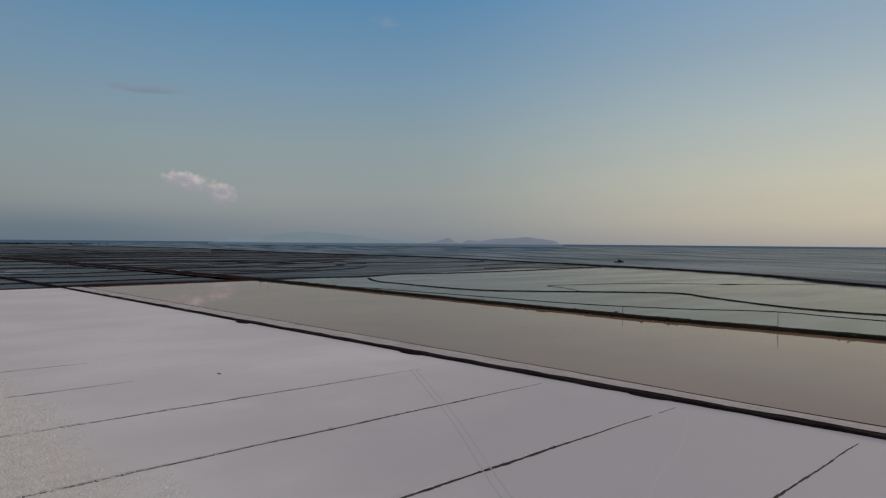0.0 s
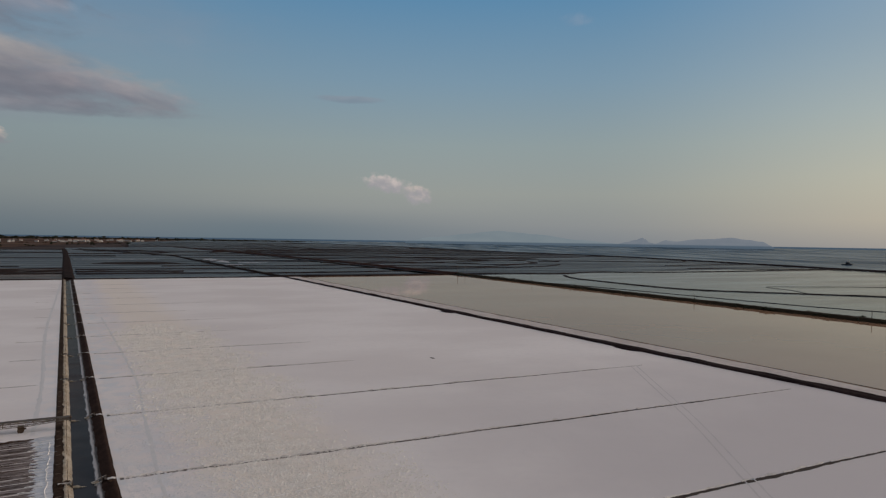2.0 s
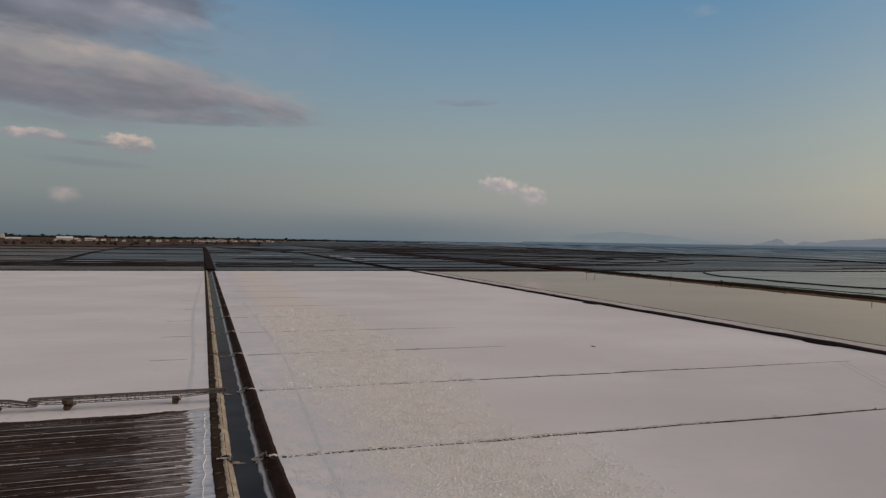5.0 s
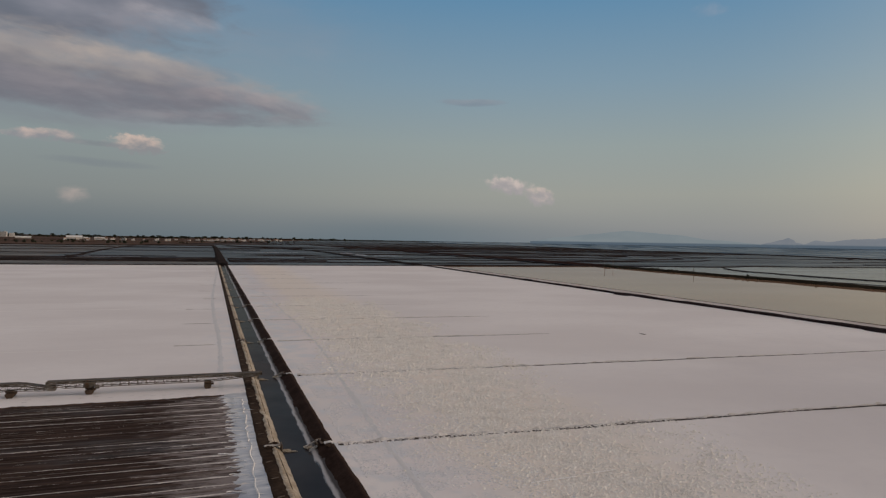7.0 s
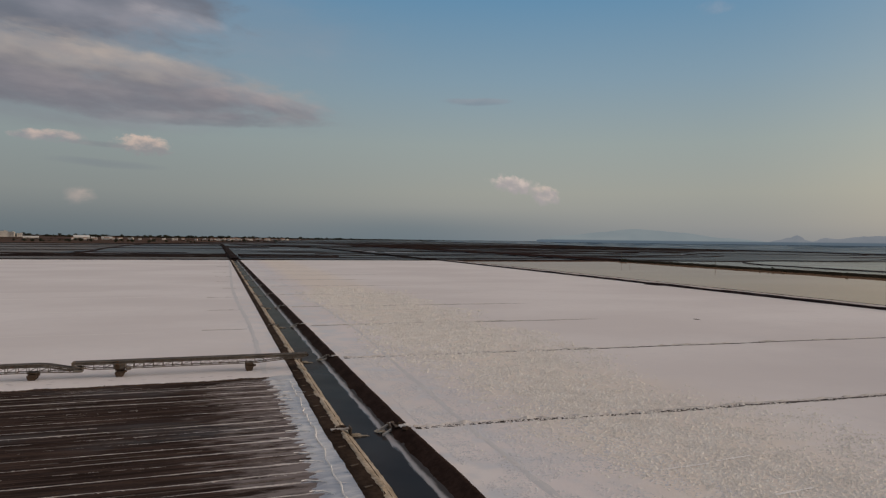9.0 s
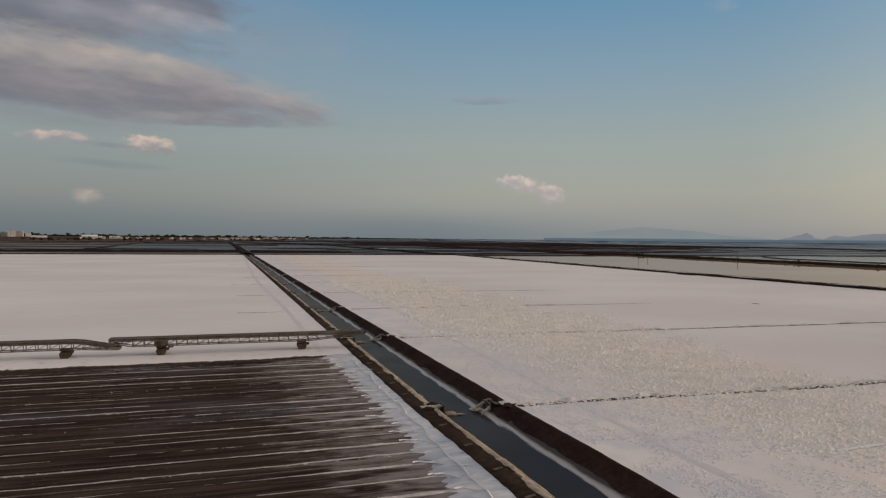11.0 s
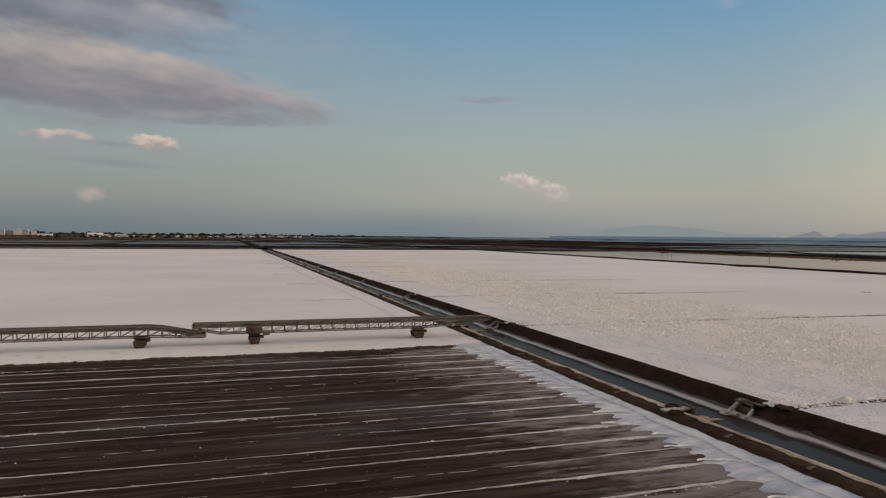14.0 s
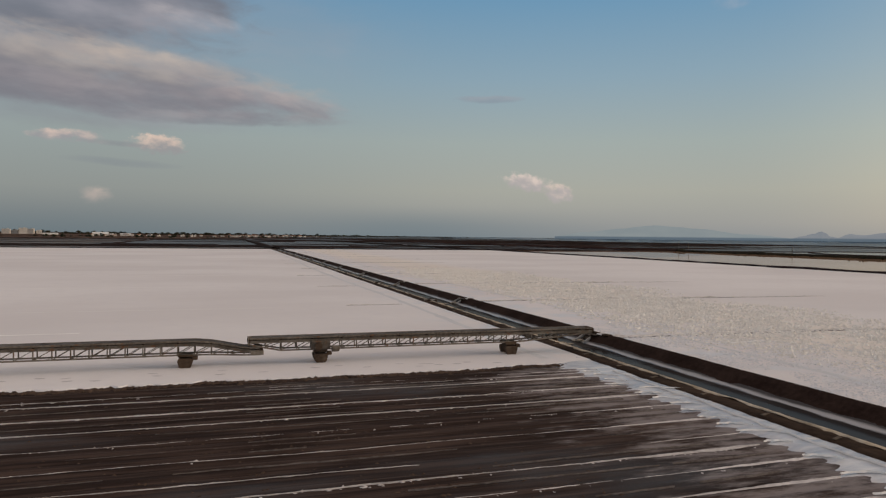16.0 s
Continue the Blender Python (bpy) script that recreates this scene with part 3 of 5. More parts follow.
def mud_field():
    ys = np.arange(-46.0, FRONT + 1.2, 0.16)
    xs = np.concatenate([np.arange(-150.0, -60.0, 3.0), np.arange(-60.0, -8.0, 0.8)])
    verts, faces = [], []
    for y in ys:
        k = min(abs(y - s) for s in STRIPS)
        for x in xs:
            z = -0.14 + 0.05 * math.exp(-(k / 0.3) ** 2) + 0.025 * math.sin(y * 8.2 + 1.5 * wav(x * 0.05, y)) + 0.03 * wav(x * 0.12, y * 2.2) + 0.015 * wav(x * 1.3, y * 3.0)
            verts.append((x, y, z))
    m = len(xs)
    for i in range(len(ys) - 1):
        for j in range(m - 1):
            a = i * m + j
            faces.append((a, a + 1, a + m + 1, a + m))
    verts2 = [(-150, -400, -0.15), (-8.8, -400, -0.15), (-8.8, -46, -0.15), (-150, -46, -0.15), (-420, -400, -0.15), (-420, 25.5, -0.15), (-150, 25.5, -0.15)]
    o = len(verts)
    faces += [(o, o + 1, o + 2, o + 3), (o + 4, o, o + 3, o + 6, o + 5)]
    ob = solid("mud_field", verts + verts2, faces, MUD, smooth=True)
    tagged(ob, "dark brown harvested mud with fine furrows", "mud field", kind="structure")


mud_field()


def salt_strip(y0, x0, x1, width, gap, seed, mat, broad=0.0):
    """Low uneven strips of leftover salt along x, each an object."""
    def put(run):
        n = len(run)
        if n < 6:
            return
        verts = []
        for i, (x, yy, w, h) in enumerate(run):
            w *= min(1.0, 0.15 + i / 5, 0.15 + (n - 1 - i) / 5)
            verts += [(x, yy - w, -0.13), (x, yy - w * 0.45, -0.09 + h * 0.8), (x, yy + w * 0.4, -0.09 + h), (x, yy + w, -0.13)]
        faces = [(a * 4 + j, a * 4 + 4 + j, a * 4 + 5 + j, a * 4 + 1 + j) for a in range(n - 1) for j in range(3)]
        tagged(solid("salt_strip", verts, faces, mat), "thin uneven strip of leftover white salt on mud", "salt strip", "salt strips on the mud")
    verts, x = [], x0
    while x < x1:
        near = max(0.0, 1 - (x1 - x) / 10.0)
        keep = wav(x * 0.055 + seed * 3.1, y0) + 0.5 * near > gap and wav(x * 0.6 + seed, y0 * 2) > gap - 0.4
        w = width * (0.3 + 0.6 * abs(wav(x * 0.3, seed)) + 0.7 * abs(wav(x * 2.3, seed)) + 1.2 * near) * max(0.45, 1 - (x1 - x) / 85)
        w += broad * max(0.0, 1 - (x1 - x) / 8.0) ** 1.2 * (0.55 + 0.7 * abs(wav(x * 0.7, seed)) + 0.5 * wav(x * 2.0, seed, 3))
        if keep:
            yy = y0 + 0.16 * wav(x * 0.12, seed) + 0.05 * wav(x * 1.1, seed) + 0.03 * wav(x * 3.1, seed) + 0.25 * near
            h = 0.005 + 0.04 * (0.5 + 0.5 * wav(x * 1.4, seed, 4))
            verts.append((x, yy, w, h))
        else:
            put(verts)
            verts = []
        x += 0.3 if x > -60 else 1.2
    put(verts)


STRONG = tuple(STRIPS[i] for i in (2, 3, 5, 7, 9, 11, 14, 15, 16, 17, 18, 20, 21, 22, 24, 26, 28, 30, 33))
EXTRA = [22.9, 21.0, 19.8, 18.3, 16.9, 15.6, 14.4, 13.1, 11.7, 10.2, 7.5, 6.0, 4.2, 2.1, -2.2, -4.2, -6.2, -8.3, -10.4]
for i, y in enumerate(EXTRA):
    salt_strip(y, -32, -10.3 + 1.6 * wav(i * 0.9, 3), 0.022, -0.05 + 0.3 * abs(wav(i * 1.7, 5)), i + 60.4, FAINT, 0.09)
for i, y in enumerate(STRIPS):
    end = -9.2 + 2.6 * wav(i * 0.83, 2)
    if y in STRONG:
        salt_strip(y, -110, end, (0.042 if y < 8 else 0.026) + 0.015 * wav(i * 1.3), -0.85, i + 0.37, STRIP, 0.26 + 0.24 * abs(wav(i * 2.1, 7)))
    else:
        salt_strip(y, -75, end, 0.022, -0.02 + 0.25 * abs(wav(i * 2.7, 5)), i + 0.37, STRIP if i % 2 else FAINT, 0.34 * abs(wav(i * 1.9, 3)) + 0.05)


def scatter(name, spots, mat, label, category, seed, flat=0.6):
    """Many small crumbs, one joined mesh: spots of (x, y, z, size)."""
    r = np.random.RandomState(seed)
    verts, faces = [], []
    for x, y, z, s in spots:
        o, a0, k = len(verts), r.uniform(0, 6.3), 5
        for i in range(k):
            a = a0 + 2 * math.pi * i / k
            rr = s * r.uniform(0.6, 1.2)
            verts.append((x + rr * 1.3 * math.cos(a), y + rr * math.sin(a), z))
        verts.append((x + r.uniform(-.4, .4) * s, y + r.uniform(-.4, .4) * s, z + s * flat * r.uniform(0.6, 1.2)))
        faces += [(o + i, o + (i + 1) % k, o + k) for i in range(k)]
    tagged(solid(name, verts, faces, mat), label, category, kind="stuff")


CLOD = plain("mud_clods", (0.034, 0.022, 0.017), (0.105, 0.07, 0.052), 4.0, 0.9)
scatter("mud_clods", [(x, FRONT - 0.12 + 0.5 * wav(x * 0.25) + 0.35 * wav(x * 1.7, 3.0) + 1.3 * max(0.0, (x + 16) / 10) - abs(rng.gauss(0, 0.28)), -0.11, rng.uniform(0.05, 0.2))
                      for x in (rng.uniform(-95, -9.5) for _ in range(3600))], CLOD, "broken brown mud clods along the cut edge", "mud clods", 5)
scatter("mud_clods", [(rng.uniform(-70, -19), rng.uniform(-30, 24), -0.15, rng.uniform(0.03, 0.1)) for _ in range(9000)], CLOD, "small brown mud crumbs on the furrows", "mud clods", 6)
scatter("strip_crumbs", [(x, s + 0.12 * wav(x * 0.12, STRIPS.index(s) + 0.37) + rng.gauss(0, 0.09), -0.12, rng.uniform(0.03, 0.10))
                         for s in STRONG for x in (-10.5 - 55 * rng.random() ** 1.3 for _ in range(120))], STRIP, "white salt crumbs scattered along the strips", "salt crumbs", 7)


def crust_belt():
    """Salt left along the berm, with fingers that run out between the furrows."""
    verts, faces, cols = [], [], 9
    ys = np.arange(-60.0, FRONT + 2.4, 0.11)
    for i, y in enumerate(ys):
        finger = max(math.exp(-((y - s - 0.25) / 0.22) ** 2) * (0.5 + 0.9 * (0.5 + wav(s * 3.3, 1.0))) for s in STRIPS)
        edge = -9.35 - 0.8 * wav(y * 0.12, 9.0) - 0.8 * wav(y * 0.9, 2.0) - 0.4 * wav(y * 2.0, 6.0) - 0.9 * finger - 0.1 * wav(y * 6.0, 4.0)
        edge -= 1.2 * max(0.0, (y - 19) / 6)
        for j in range(cols):
            u = j / (cols - 1)
            x = -6.5 + (edge + 6.5) * u
            z = -0.02 + 0.035 * wav(x * 0.8, y * 0.8) + 0.02 * wav(x * 2.5, y * 2.5) - 0.13 * max(0.0, u - 0.72) / 0.28
            verts.append((x, y, z))
    for i in range(len(ys) - 1):
        for j in range(cols - 1):
            a = i * cols + j
            faces.append((a, a + 1, a + cols + 1, a + cols))
    ob = solid("salt_crust_belt", verts, faces, WETSALT, smooth=True)
    tagged(ob, "damp bluish white salt crust with ragged fingers beside the berm", "salt crust", kind="structure")


crust_belt()


def crust_rim(y0, length, seed, xa, run):
    """Thin raised seam of dried salt on the crust belt."""
    verts, faces = [], []
    n = 26
    for i in range(n + 1):
        t = i / n
        x = xa + run * t + 0.12 * wav(t * 6, seed)
        y = y0 + length * (t ** 3) * 0.6 + 0.15 * wav(t * 3 + seed, 2)
        w = 0.03 + 0.10 * (1 - abs(2 * t - 1)) * (0.3 + 1.4 * abs(wav(t * 5, seed)))
        verts += [(x, y - w, 0.0), (x, y, 0.07), (x, y + w, 0.0)]
    for i in range(n):
        a = i * 3
        faces += [(a, a + 3, a + 4, a + 1), (a + 1, a + 4, a + 5, a + 2)]
    tagged(solid("salt_seam", verts, faces, SEAM), "raised white seam of dried salt on damp crust", "salt seam", "salt seams beside the berm")


for i, y in enumerate(STRIPS[1:36]):
    if wav(i * 1.37, 6.0) > -0.45:
        crust_rim(y + 0.3, -1.2 + 1.6 * wav(i * 0.9), i * 1.9, -9.9 + 1.6 * wav(i * 1.1, 4.0), 1.2 + 1.6 * abs(wav(i * 0.7, 8.0)))

# a wavering white seam along the whole belt
seam_path = [(-7.7 + 0.35 * wav(y * 0.35, 5) + 0.2 * wav(y * 1.4, 8), y) for y in np.arange(-40.0, 22.0, 0.7)]
tagged(sweep("salt_seam", seam_path, [(-0.07, 0.0), (0, 0.075), (0.07, 0.0)], SEAM, 0.7, 0.05, 0.5, seed=3.0), "long wavering white seam along the damp crust", "salt seam", "salt seams beside the berm")

# ---- canal ----
Y0, Y1 = -300.0, 470.0


def long_sweep(name, prof, mat, label, rough, freq=0.35, smooth=True, category="canal bank"):
    """A bank that follows the canal, finer where it is passed closely."""
    verts, faces, k = [], [], len(prof)
    ys = np.concatenate([np.arange(Y0, -60, 6.0), np.arange(-60, 120, 0.3), np.arange(120, Y1, 2.0)])
    for y in ys:
        for j, (x, z) in enumerate(prof):
            amp = rough[j]
            verts.append((x + drift(y) + amp * (wav(y * freq, j * 3.1, 1) + 0.5 * wav(y * freq * 4, j * 3.1, 2)), y, z + 0.25 * amp * wav(y * freq * 1.7, j * 5.3, 7)))
    for i in range(len(ys) - 1):
        for j in range(k - 1):
            a = i * k + j
            faces.append((a, a + k, a + k + 1, a + 1))
    return tagged(solid(name, verts, faces, mat, smooth=smooth), label, category, kind="structure")


long_sweep("canal_bank", [(-1.15, -0.34), (-0.75, -0.16), (-0.3, 0.14), (0.05, 0.36), (0.3, 0.40), (0.5, 0.30), (0.85, -0.02)], BANK,
           "broad dark brown earth bank of the canal", (0.05, 0.07, 0.06, 0.05, 0.06, 0.06, 0.08))
long_sweep("canal_shelf", [(-2.2, -0.62), (-1.75, -0.47), (-1.45, -0.40), (-1.15, -0.32), (-0.8, -0.2)], WETMUD,
           "wet grey salted shelf at the foot of the bank", (0.14, 0.16, 0.13, 0.06, 0.0), 0.22)
long_sweep("canal_berm", [(-6.75, -0.12), (-6.55, 0.03), (-6.3, 0.07), (-5.6, 0.06), (-4.9, 0.02), (-4.9, -0.2)], BERM,
           "low brown earth berm along the canal", (0.08, 0.1, 0.08, 0.05, 0.05, 0.1), 0.5)
long_sweep("salt_rim", [(-5.42, 0.06), (-5.32, 0.09), (-5.0, 0.05), (-4.68, -0.17), (-4.4, -0.40), (-4.0, -0.62)], RIM,
           "cream salt rim along the canal's edge", (0.34, 0.32, 0.08, 0.08, 0.08, 0.1), 0.45)
sheet("canal_water", [(x + drift(y), y) for x, ys in ((-1.0, (Y0, -13, 0, Y1)), (-4.6, (Y1, 0, -13, Y0))) for y in ys], -0.45, CANAL, "narrow canal of still dark grey water", "water")

# ---- dykes, roads and far ponds ----
dyke([(147.6, -400), (147.6, -32), (148.2, 54), (149.2, 168), (153.5, 466)], 5.4, 0.5, DYKE, "low dark earth dyke beside the salt pan", step=3.0)
for i, y in enumerate((168.0, 54.0, -32.0, -118.0)):
    bm = bmesh.new()
    bmesh.ops.create_icosphere(bm, subdivisions=3, radius=1.0, matrix=Matrix.Translation((146.0, y, 0.0)) @ Matrix.Diagonal((1.7, 5.5, 0.42, 1)))
    for v in bm.verts:
        v.co += Vector((0.25 * wav(v.co.y * 0.6, i), 0, 0.12 * wav(v.co.x, v.co.y * 0.8, i)))
    tagged(part("earth_mound", bm, DYKE), "dark earth mound heaped against the dyke", "mound", "mounds along the dyke")
sweep_ob = sweep("salt_shelf", [(153.6, -400), (153.8, -50), (156.2, 0), (159.0, 110), (162.0, 290), (164.5, 466)], [(-9.5, -0.1), (-2, -0.12), (2, -0.2), (4.3, -0.34)], SHORE, 6.0, 0.35, 0.1)
tagged(sweep_ob, "pale salted shore between dyke and brine pond", "shore", kind="structure")
dyke([(157.8, -400), (158.0, -50), (160.4, 0), (163.2, 110), (166.2, 290), (168.7, 466)], 0.6, -0.22, BERM, "thin brown bund at the edge of the brine", base=-0.5, step=4.0)
dyke([(318, -400), (311, -48), (306, 60), (312, 176), (322, 345), (330, 470)], 9.0, 1.1, SCRUB, "broad dark dyke overgrown with low scrub", step=3.0, rough=0.5)
sweep_ob = sweep("dyke_track", [(318, -400), (311, -48), (306, 60), (312, 176), (322, 345), (330, 470)], [(-1.3, 1.06), (-0.5, 1.16), (0.5, 1.16), (1.3, 1.06)], BERM, 4.0, 0.2)
tagged(sweep_ob, "brown earth track along the top of the dyke", "track", kind="structure")
dyke([(-420, 474), (-8, 463), (156, 466), (332, 471)], 5.0, 0.4, FARDYKE, "dark cross dyke at the end of the salt pans", step=5.0)

# the canal road goes on to the far land
dyke([(-5.5, 468), (-6.5, 560), (-9, 1000), (-15, 1620)], 9.0, 0.9, FARDYKE, "dark earth road between far ponds", step=8.0)
dyke([(153.5, 468), (150, 784), (150, 1122), (60, 1500), (15, 1700)], 5.0, 0.8, FARDYKE, "dark earth dyke between far ponds", step=8.0)
dyke([(332, 474), (332, 640), (336, 822), (327, 1210), (300, 1800), (282, 2180)], 12.0, 1.3, REDROAD, "broad reddish brown earth road between ponds", step=8.0)
for path, w in (
        ([(-420, 570), (-127, 565), (-42, 554), (-8, 557)], 12.0), ([(-420, 625), (-200, 612), (-90, 606), (-8, 606)], 26.0), ([(-420, 660), (-116, 655), (-66, 634), (-8, 658)], 11.0),
        ([(-160, 722), (-103, 708), (-50, 708)], 4.0), ([(-150, 660), (-151, 740), (-169, 1017), (-179, 1406), (-178, 1690)], 9.0), ([(-700, 1530), (-307, 1540), (-156, 1585), (-18, 1617)], 30.0),
        ([(-170, 1010), (-9, 1000)], 4.0), ([(-420, 830), (-155, 840)], 6.0), ([(-420, 1020), (-172, 1060)], 7.0), ([(-420, 1280), (-185, 1290)], 8.0), ([(-185, 1330), (-14, 1320)], 6.0),
        ([(0, 545), (75, 545), (150, 540)], 9.0), ([(0, 586), (40, 590), (90, 580)], 18.0), ([(0, 632), (58, 630), (150, 627)], 11.0), ([(84, 700), (128, 710), (150, 705)], 6.0),
        ([(-9, 1100), (60, 1105)], 5.0), ([(5, 1630), (90, 1580), (138, 1542), (167, 1362)], 12.0), ([(-8, 1240), (150, 1300)], 8.0),
        ([(156, 484), (245, 481), (326, 484)], 6.0), ([(152, 534), (234, 540), (317, 554)], 7.0), ([(157, 640), (229, 624), (310, 632), (332, 636)], 6.0),
        ([(153, 712), (207, 697), (278, 714), (332, 728)], 6.0), ([(150, 850), (196, 866), (244, 858), (307, 826), (338, 800)], 6.0), ([(150, 905), (310, 890)], 5.0),
        ([(150, 1010), (330, 1000)], 6.0), ([(120, 1180), (328, 1170)], 7.0), ([(100, 1330), (320, 1330)], 9.0), ([(20, 1480), (320, 1500)], 9.0),
        ([(332, 742), (378, 797), (460, 797), (516, 736), (557, 712), (640, 760), (668, 815)], 10.0), ([(332, 700), (415, 664), (471, 648), (560, 700), (640, 770)], 6.0),
        ([(300, 795), (450, 860), (612, 939), (700, 965), (760, 930), (738, 826), (700, 830)], 9.0),
        ([(340, 1150), (520, 1132), (575, 1021), (628, 882)], 8.0), ([(335, 1020), (500, 1010), (640, 985)], 6.0),
        ([(320, 1330), (627, 1387), (882, 1282), (1180, 1290)], 10.0), ([(310, 1500), (640, 1560), (953, 1503), (1190, 1470)], 10.0),
        ([(300, 1720), (700, 1760), (1190, 1740)], 12.0), ([(262, 1413), (500, 1700), (813, 1986)], 10.0), ([(290, 1950), (640, 1990), (1220, 1980)], 14.0),
        ([(322, 474), (387, 482), (447, 462), (514, 486), (592, 470), (693, 466), (856, 478), (975, 478)], 8.0),
        ([(340, 600), (450, 610), (560, 640), (640, 700)], 6.0), ([(338, 760), (480, 800), (600, 850), (720, 900)], 7.0),
        ([(336, 900), (520, 930), (680, 1000), (820, 1000)], 8.0), ([(332, 960), (500, 1060), (760, 1090), (1000, 1080)], 8.0), ([(325, 1240), (560, 1230), (860, 1190), (1190, 1180)], 9.0),
        ([(316, 1420), (620, 1440), (900, 1400), (1200, 1380)], 9.0), ([(310, 1620), (640, 1650), (1200, 1620)], 10.0), ([(300, 1850), (640, 1880), (1210, 1880)], 11.0),
        ([(740, 545), (790, 542), (853, 503), (975, 490)], 5.0), ([(760, 860), (887, 817), (1000, 790), (1090, 862)], 8.0), ([(800, 640), (900, 660), (1040, 668)], 6.0),
        ([(120, 2200), (700, 2220), (1280, 2200)], 16.0), ([(150, 2450), (700, 2420), (1310, 2440)], 18.0), ([(200, 2750), (800, 2700), (1330, 2720)], 20.0),
        ([(220, 3100), (800, 3050), (1310, 3100)], 24.0), ([(250, 3500), (700, 3450), (1200, 3480)], 28.0), ([(700, 2060), (760, 2700), (820, 3600)], 14.0)):
    dyke(smooth_line(path, 4), w, 0.15 if path[0][1] < 1100 else 0.6, FARDYKE, "dark low earth dyke between shallow ponds", step=10.0)
for path, w in (
        ([(434, 436), (408, 392), (398, 340), (391, 270), (400, 232), (440, 188), (489, 131), (470, 95), (440, 45), (426, 5), (428, -60), (440, -300)], 3.2),
        ([(444, 182), (470, 215), (485, 246), (520, 238), (586, 213), (637, 160), (700, 110), (760, 70)], 1.3)):
    dyke(smooth_line(path), w, 0.1 if w > 2 else -0.3, DYKE, "thin winding dark bund in the lagoon", base=-0.6, step=3.0)
dyke(smooth_line([(312, 430), (338, 336), (346, 240), (352, 130), (372, 68), (398, 24), (392, -31), (392, -200)]), 1.2, -0.25, DYKE, "very thin bund line in the lagoon", base=-0.6, step=4.0)
dyke(SEAWALL, 14.0, 1.5, DYKE, "dark sea wall between lagoon and sea", name="sea_wall", step=8.0)


def mud_island(x, y, rx, ry, seed, mat=FARDYKE, label="dark mud island in a shallow pond"):
    verts = [(x, y, -0.36)]
    n = 48
    for ring, (s, z) in enumerate(((0.6, -0.38), (1.0, -0.56))):
        for i in range(n):
            a = 2 * math.pi * i / n
            k = s * (1 + 0.35 * wav(math.cos(a) * 1.6 + seed, math.sin(a) * 1.6, seed))
            verts.append((x + rx * k * math.cos(a), y + ry * k * math.sin(a), z))
    faces = [(0, 1 + i, 1 + (i + 1) % n) for i in range(n)]
    faces += [(1 + i, 1 + n + i, 1 + n + (i + 1) % n, 1 + (i + 1) % n) for i in range(n)]
    tagged(solid("mud_island", verts, faces, mat), label, "island", kind="structure")


mud_island(72, 792, 58, 46, 1.0)
mud_island(-70, 585, 76, 12, 7.0)
mud_island(-260, 600, 110, 22, 8.0)
mud_island(430, 640, 90, 16, 11.0)
mud_island(460, 770, 90, 16, 12.0)
mud_island(640, 880, 110, 20, 13.0)
mud_island(820, 1050, 130, 24, 14.0)
mud_island(480, 1240, 150, 30, 15.0)
mud_island(645, 150, 16, 10, 3.0)
mud_island(590, 1060, 120, 26, 5.0)
mud_island(725, 828, 26, 10, 6.0)
# pale shallows and salt: the sheen of calm water is painted as colour
PALE = plain("pale_shallow_sheen", (0.26, 0.275, 0.31), (0.42, 0.43, 0.46), 0.05, 0.6)
for x, y, rx, ry in ((178, 900, 12, 95), (60, 945, 62, 10), (165, 735, 18, 14), (350, 720, 10, 26), (640, 772, 12, 22), (-120, 690, 40, 5), (205, 800, 20, 14)):
    mud_island(x, y, rx, ry, x * 0.1, PALE, "pale shallows of a pond, water sheen painted in as colour")

# ---- ridges across the salt pan ----


def pan_ridge(y0, x0, x1, strong, seed):
    """A furrow of bare mud with crumbled pieces of salt ridge next to it."""
    root = empty("pan_ridge", 0, y0, 0, "crumbled salt ridge with a thin dark furrow across the pan", "salt ridge", "ridges across the pans")

    def furrow(v):
        if len(v) > 4:
            solid("furrow", v, [(2 * i, 2 * i + 2, 2 * i + 3, 2 * i + 1) for i in range(len(v) // 2 - 1)], FURROW, root, "dark brown furrow")

    def ridge(v):
        if len(v) > 9:
            solid("ridge", v, [(3 * i + j, 3 * i + 3 + j, 3 * i + 4 + j, 3 * i + 1 + j) for i in range(len(v) // 3 - 1) for j in (0, 1)], RIDGE, root)
    fv, rv, x = [], [], x0
    while x < x1:
        yy = 0.35 * wav(x * 0.06, seed) + 0.10 * wav(x * 0.9, seed) - 0.028 * max(0.0, x)
        fade = min(1.0, (x1 - x) / (0.35 * (x1 - x0)))
        w = (0.13 + 0.2 * abs(wav(x * 0.35, seed + 3)) + 0.07 * wav(x * 1.9, seed)) * (0.3 + 0.7 * fade) * strong
        if w > 0.02 and wav(x * 0.13, seed, 8) > -0.8 * (0.35 + fade):
            fv += [(x, yy - w, 0.006), (x, yy + w, 0.006)]
        else:
            furrow(fv)
            fv = []
        h = (0.06 + 0.12 * wav(x * 0.8, seed + 5)) * strong * (0.4 + 0.6 * fade)
        if h > 0.025:
            q = 0.16 + 0.10 * wav(x * 1.6, seed + 9)
            rv += [(x, yy + w * 0.8, 0.002), (x, yy + w + q * 0.5, h), (x, yy + w + q * 1.5, 0.002)]
        else:
            ridge(rv)
            rv = []
        x += 0.35 if x < 45 else 0.8
    furrow(fv)
    ridge(rv)


